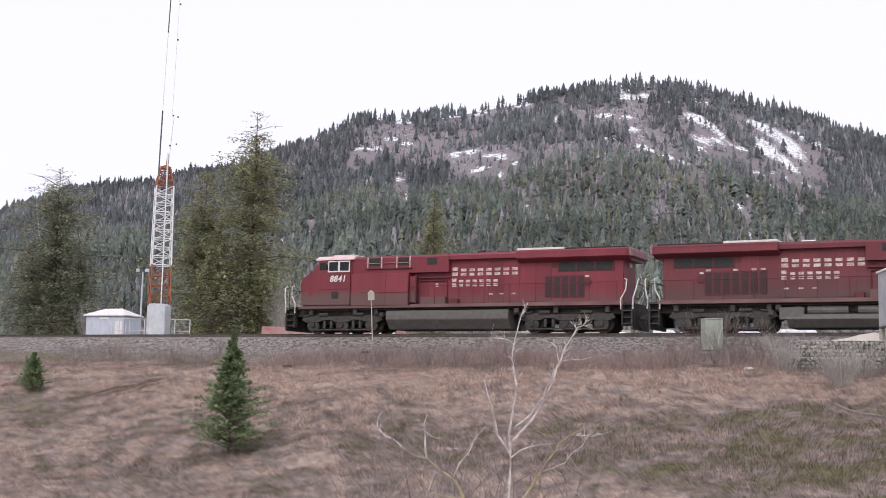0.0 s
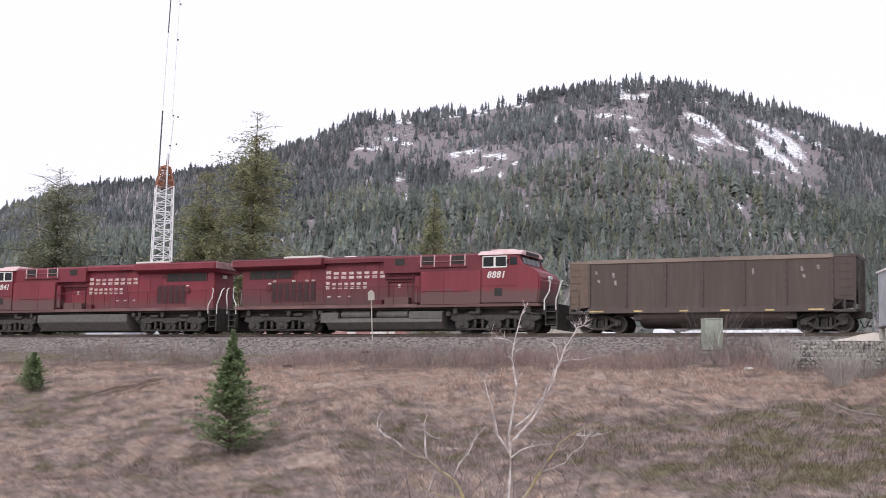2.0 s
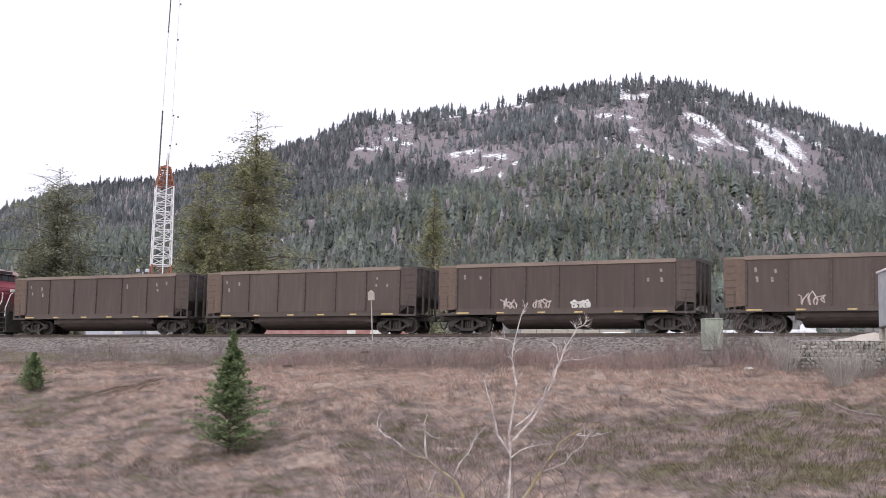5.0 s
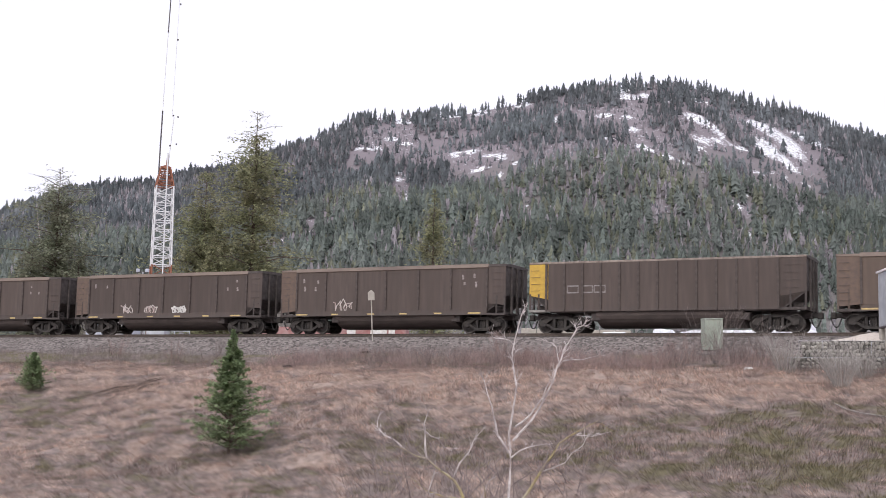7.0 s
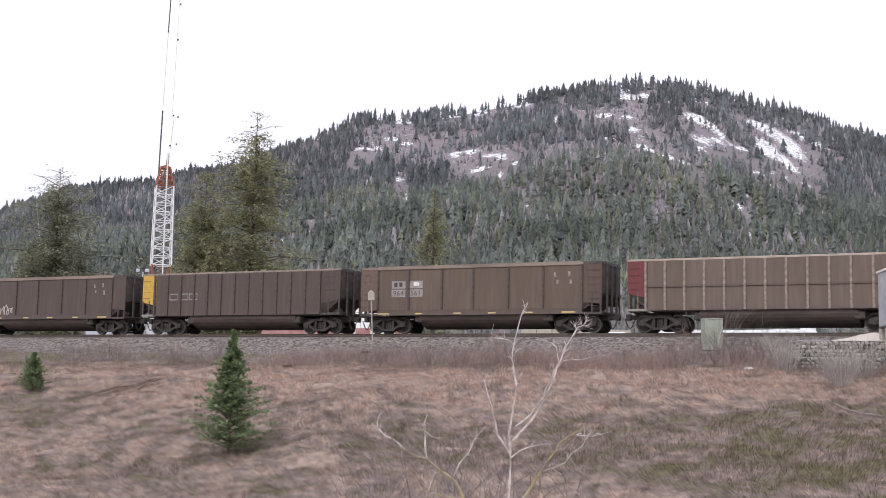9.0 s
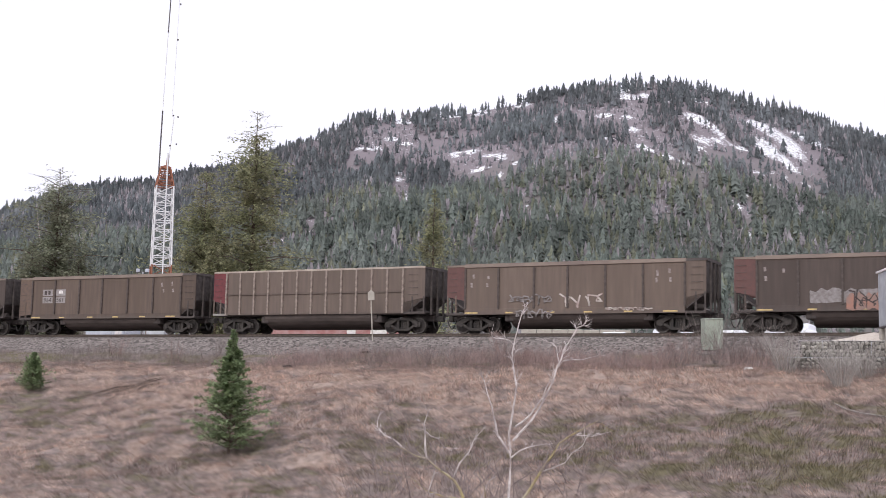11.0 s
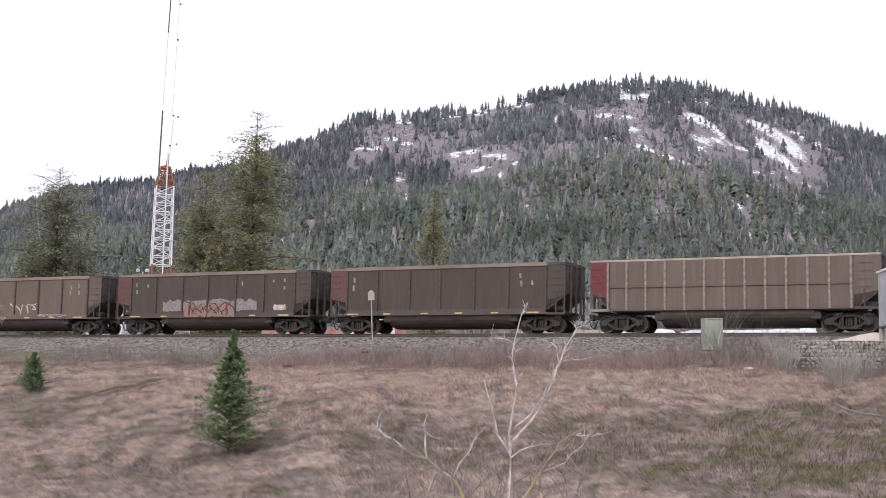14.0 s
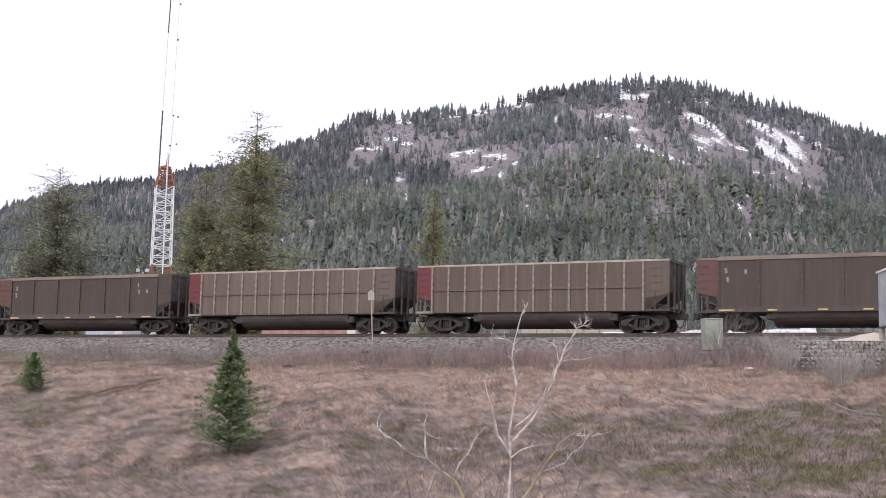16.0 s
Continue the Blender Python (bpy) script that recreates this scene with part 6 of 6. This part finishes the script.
def background_yard():
    # a white building and a long low red trailer beyond the line
    x, y = -6.0, 114.0
    z0 = ground_at(x, y)
    t = thing("white_trailer", "plain white box trailer parked beyond the track", "trailer", m=pose(x, y, z0, 0, 0, -14))
    part("body", box(-2.1, 2.1, -1.2, 1.2, 1.0, 4.85 - z0, 0.04), M_whitewall, t)
    part("chassis", box(-2.0, 2.0, -0.5, 0.5, 0.6, 1.0), M_under, t)
    for k in range(5):
        part("side_rib", box(-2.0 + 0.95 * k, -1.94 + 0.95 * k, -1.22, -1.2, 1.05, 4.8 - z0), M_shed, t)
    for xx in (-1.4, 1.4):
        part("wheel", lathe([(0.5, -1.15), (0.5, -0.85)], (xx, 0, 0.45), 16), M_black, t)
        part("wheel", lathe([(0.5, 0.85), (0.5, 1.15)], (xx, 0, 0.45), 16), M_black, t)
    x, y = -8.4, 101.0
    z0 = ground_at(x, y)
    t = thing("flat_trailer", "long faded red flat trailer with white boxes", "trailer", m=pose(x, y, z0, 0, 0, -5))
    h = 1.68 - z0
    part("bed", box(-5.9, 5.7, -1.2, 1.2, h - 0.5, h, 0.05), M_redroof, t)
    part("side_rail", box(-5.9, 5.7, -1.26, -1.2, h - 0.62, h - 0.42, 0.01), M_redroof, t)
    for xx in (-4.5, -3.4, 3.6, 4.6):
        part("wheel", lathe([(0.48, -1.15), (0.48, -0.8)], (xx, 0, 0.48), 16), M_black, t)
    for x0, x1 in ((1.0, 1.7), (2.9, 4.2), (4.35, 4.85)):
        part("white_box", box(x0, x1, -1.29, -1.26, h - 0.5, h - 0.08), M_white, t)
    part("legs", box(-0.2, 0.2, -0.4, 0.4, 0, h - 0.5), M_under, t)
    # a low pale wall
    x, y = 10.2, 96.0
    z0 = ground_at(x, y)
    t = thing("block_wall", "low weathered grey concrete block wall", "wall", m=pose(x, y, z0, 0, 0, -3))
    proto = part("block", box(-0.58, 0.58, -0.3, 0.3, 0, 1.75 - z0, 0.04), M_concrete, t)
    proto.matrix_basis = Matrix.Translation((-3.5, 0, 0))
    for k in range(1, 7):
        again(proto, Matrix.Translation((-3.5 + 1.2 * k, random.uniform(-0.05, 0.05), random.uniform(-0.08, 0.02))))
    # banks of old snow
    r = random.Random(9)
    for x, y, w, h in ((19.2, 79.0, 5.0, 1.06), (23.0, 78.6, 0.5, 1.5), (14.6, 82.0, 0.8, 1.15), (11.6, 84.0, 1.0, 1.0)):
        z0 = ground_at(x, y)
        t = thing("snow_bank", "small bank of old ploughed snow", "snow bank", "snow banks", pose(x, y, z0 - 0.05, 0, 0, -27))
        bm = bmesh.new()
        bmesh.ops.create_icosphere(bm, subdivisions=3, radius=1)
        for v in bm.verts:
            k = 1 + 0.22 * (noise.noise(v.co * 2.2 + Vector((x, 0, 0))))
            v.co = Vector((v.co.x * w * k, v.co.y * 0.9 * k, max(-0.1, min(1, 1.8 * v.co.z)) * (h - z0) * (0.6 + 0.4 * k)))
        part("heap", bm, M_snow, t)


def small_litter():
    t = thing("litter", "scrap of white litter lying on dry grass", "litter", m=pose(13.27, 54.1, ground_at(13.27, 54.1) + 0.03))
    part("scrap", prism([(-0.2, 0), (-0.12, 0.1), (0.1, 0.12), (0.2, 0.02)], -0.1, 0.1), M_litter, t)


def fallen(name, label, category, x, y, way, sticks, length, thick, seed, material):
    """Dead sticks lying on the bank, bent along the ground."""
    r = random.Random(seed)
    t = thing(name, label, category, m=pose(x, y, 0))
    for k in range(sticks):
        a = radians(way + r.uniform(-14, 14))
        ox, oy = (r.uniform(-0.9, 0.9), r.uniform(-0.8, 0.8)) if sticks > 1 else (0, 0)
        ln = length * r.uniform(0.6, 1.0)
        pts = []
        for j in range(6):
            px, py = ox + math.cos(a) * ln * j / 5, oy + math.sin(a) * ln * j / 5 + r.uniform(-0.05, 0.05)
            pts.append((px, py, ground_at(x + px, y + py) + thick + r.uniform(0, 0.05)))
        part("stick", rod(pts, thick, 6, r1=thick * 0.5), material, t)


make_grass()
bare_tree()
fallen("brushwood", "dark dead sticks lying on the grass bank", "brushwood", -14.6, 62.0, 232, 11, 3.2, 0.035, 5, M_trunk)
fallen("fallen_branch", "grey dead branch lying in the grass", "branch", 14.3, 45.8, -78, 1, 4.0, 0.032, 6, M_tallbrush)
for k, (dx, dy) in enumerate(((-4.1, 68.3), (-7.9, 64.5), (12.6, 57.5))):
    t = thing("debris", "small dark scrap lying beside the track", "debris", "dark scraps", pose(dx, dy, ground_at(dx, dy), 0, 0, 40 * k))
    part("scrap", prism([(-0.3, 0), (-0.2, 0.09), (0.1, 0.14), (0.32, 0.05), (0.25, 0)], -0.12, 0.1, 0.01), M_black, t)
conifer("young_spruce", "young green spruce on the grass bank", -7.54, 45.5, 4.55, 1.7, 330, 62, 0.11, -0.3, 11, M_spruce, 0.02, 0.34, 0.6, group="young spruces", top_shape=1.2, shag=0.3)
conifer("young_spruce", "small bushy young spruce on the bank", -20.19, 62.4, 2.0, 0.95, 190, 44, 0.1, -0.45, 12, M_spruce, 0.02, 0.34, 0.4, group="young spruces", top_shape=0.95, shag=0.6)
conifer("tall_fir", "tall ragged olive-brown conifer with thin top", -19.3, 126.0, 24.6, 5.8, 480, 72, 0.3, 0.08, 13, M_cedar, 0.02, 0.55, 0.95, group="tall conifers", top_shape=0.52)
conifer("tall_fir", "broad olive-brown conifer behind the tower", -25.2, 131.0, 19.0, 5.4, 380, 62, 0.3, 0.12, 14, M_cedar, 0.02, 0.5, 0.6, group="tall conifers", top_shape=0.5)
conifer("tall_fir", "dark broad conifer beside the hut", -40.4, 130.0, 18.9, 6.2, 440, 72, 0.3, 0.08, 15, M_cedardark, 0.02, 0.55, 0.95, group="tall conifers", top_shape=0.48)
conifer("tall_fir", "slender olive conifer beyond the train", -1.4, 180.0, 26.0, 6.4, 280, 40, 0.36, 0.05, 16, M_cedar, 0.05, 0.45, 0.6, group="tall conifers", top_shape=0.9)
conifer("tall_fir", "short bushy conifer at the foot of taller ones", -18.2, 124.0, 8.5, 2.3, 140, 50, 0.3, 0.2, 17, M_cedar, 0.02, 0.45, 0.2, group="tall conifers", top_shape=0.5)
conifer("tall_fir", "short bushy conifer at the foot of taller ones", -22.5, 124.5, 12.0, 3.6, 160, 50, 0.3, 0.2, 18, M_cedar, 0.02, 0.45, 0.2, group="tall conifers", top_shape=0.5)
conifer("tall_fir", "short bushy conifer beside the hut", -37.4, 128.0, 9.5, 3.4, 130, 50, 0.3, 0.2, 19, M_cedardark, 0.02, 0.45, 0.2, group="tall conifers", top_shape=0.5)
conifer("tall_fir", "short bushy conifer beside the hut", -43.2, 131.0, 11.5, 3.6, 130, 50, 0.3, 0.2, 20, M_cedardark, 0.02, 0.45, 0.2, group="tall conifers", top_shape=0.5)
for dx, dy, top, tilt in ((-39.6, 134.0, 17.6, -9), (-37.6, 133.6, 16.4, -11), (-42.2, 134.5, 15.0, -7)):
    dead = thing("dead_tree", "pale leaning dead trunk among dark conifers", "dead tree", "dead trunks", pose(dx, dy, ground_at(dx, dy), 0, tilt, 0))
    part("trunk", rod([(0, 0, -0.3), (0.1, 0, top * 0.5), (-0.1, 0, top)], 0.16, 7, r1=0.05), M_bark, dead)
    for q in (0.6, 0.72, 0.85, 0.93):
        part("stub", rod([(0, 0, top * q), (0.7 * (1 if q > 0.7 else -1), 0.1, top * q + 0.5)], 0.04, 5, r1=0.015), M_bark, dead)
for k, (sx, sy, sh, sn) in enumerate(((15.6, 49.0, 1.9, 110), (17.1, 50.6, 1.6, 80), (14.6, 53.0, 1.9, 70), (13.3, 58.0, 2.3, 26), (12.6, 58.2, 2.5, 26), (18.4, 50.0, 1.3, 30), (15.2, 57.4, 2.0, 24), (-12.3, 66.0, 1.0, 24), (10.6, 56.2, 1.3, 30))):
    shrub(sx, sy, sh, sn, 80 + k, M_tallbrush if k < 3 else M_brush, "leafless mauve-grey shrub of thin stems", 0.85)
for k, (sx, sy, sh, sn) in enumerate(((-0.2, 21.0, 4.0, 26), (0.5, 21.2, 4.3, 30), (-0.8, 21.4, 3.6, 18), (1.4, 21.3, 4.0, 22), (2.4, 21.6, 3.3, 14))):
    shrub(sx, sy, sh, sn, 180 + k, M_thicket, "purplish leafless thicket of fine stems", 0.36)
for k, (sx, sy, sh) in enumerate(((-14.9, 121.0, 6.5), (-13.2, 124.0, 5.0), (-15.8, 127.0, 7.5), (-45.5, 124.0, 6.0), (-35.2, 126.0, 5.0))):
    shrub(sx, sy, sh, 120, 240 + k, M_tallbrush, "tall grey leafless bush beyond the track", 0.4)
r = random.Random(77)
for k in range(26):
    s_, d_ = (r.uniform(6, 21), r.uniform(4.6, 8.8)) if k < 16 else (r.uniform(-30, 6), r.uniform(5.5, 9.5))
    bx, by = on_track(s_, -d_)
    if abs(bx - 13.1) + abs(by - 60.7) > 1.2 and not (bx > 14.2 and by < 56):
        shrub(bx, by, r.uniform(0.8, 1.7), 22, 300 + k, M_brush if k % 3 else M_redbrush, "leafless mauve-grey shrub of thin stems", 0.5)
marker_post()
utility_box()
gabion_wall()
silver_cabinet()
tower()
shed()
tank_cabinet()
lamp_pole()
chain_fence()
background_yard()
small_litter()
make_track()


motions()
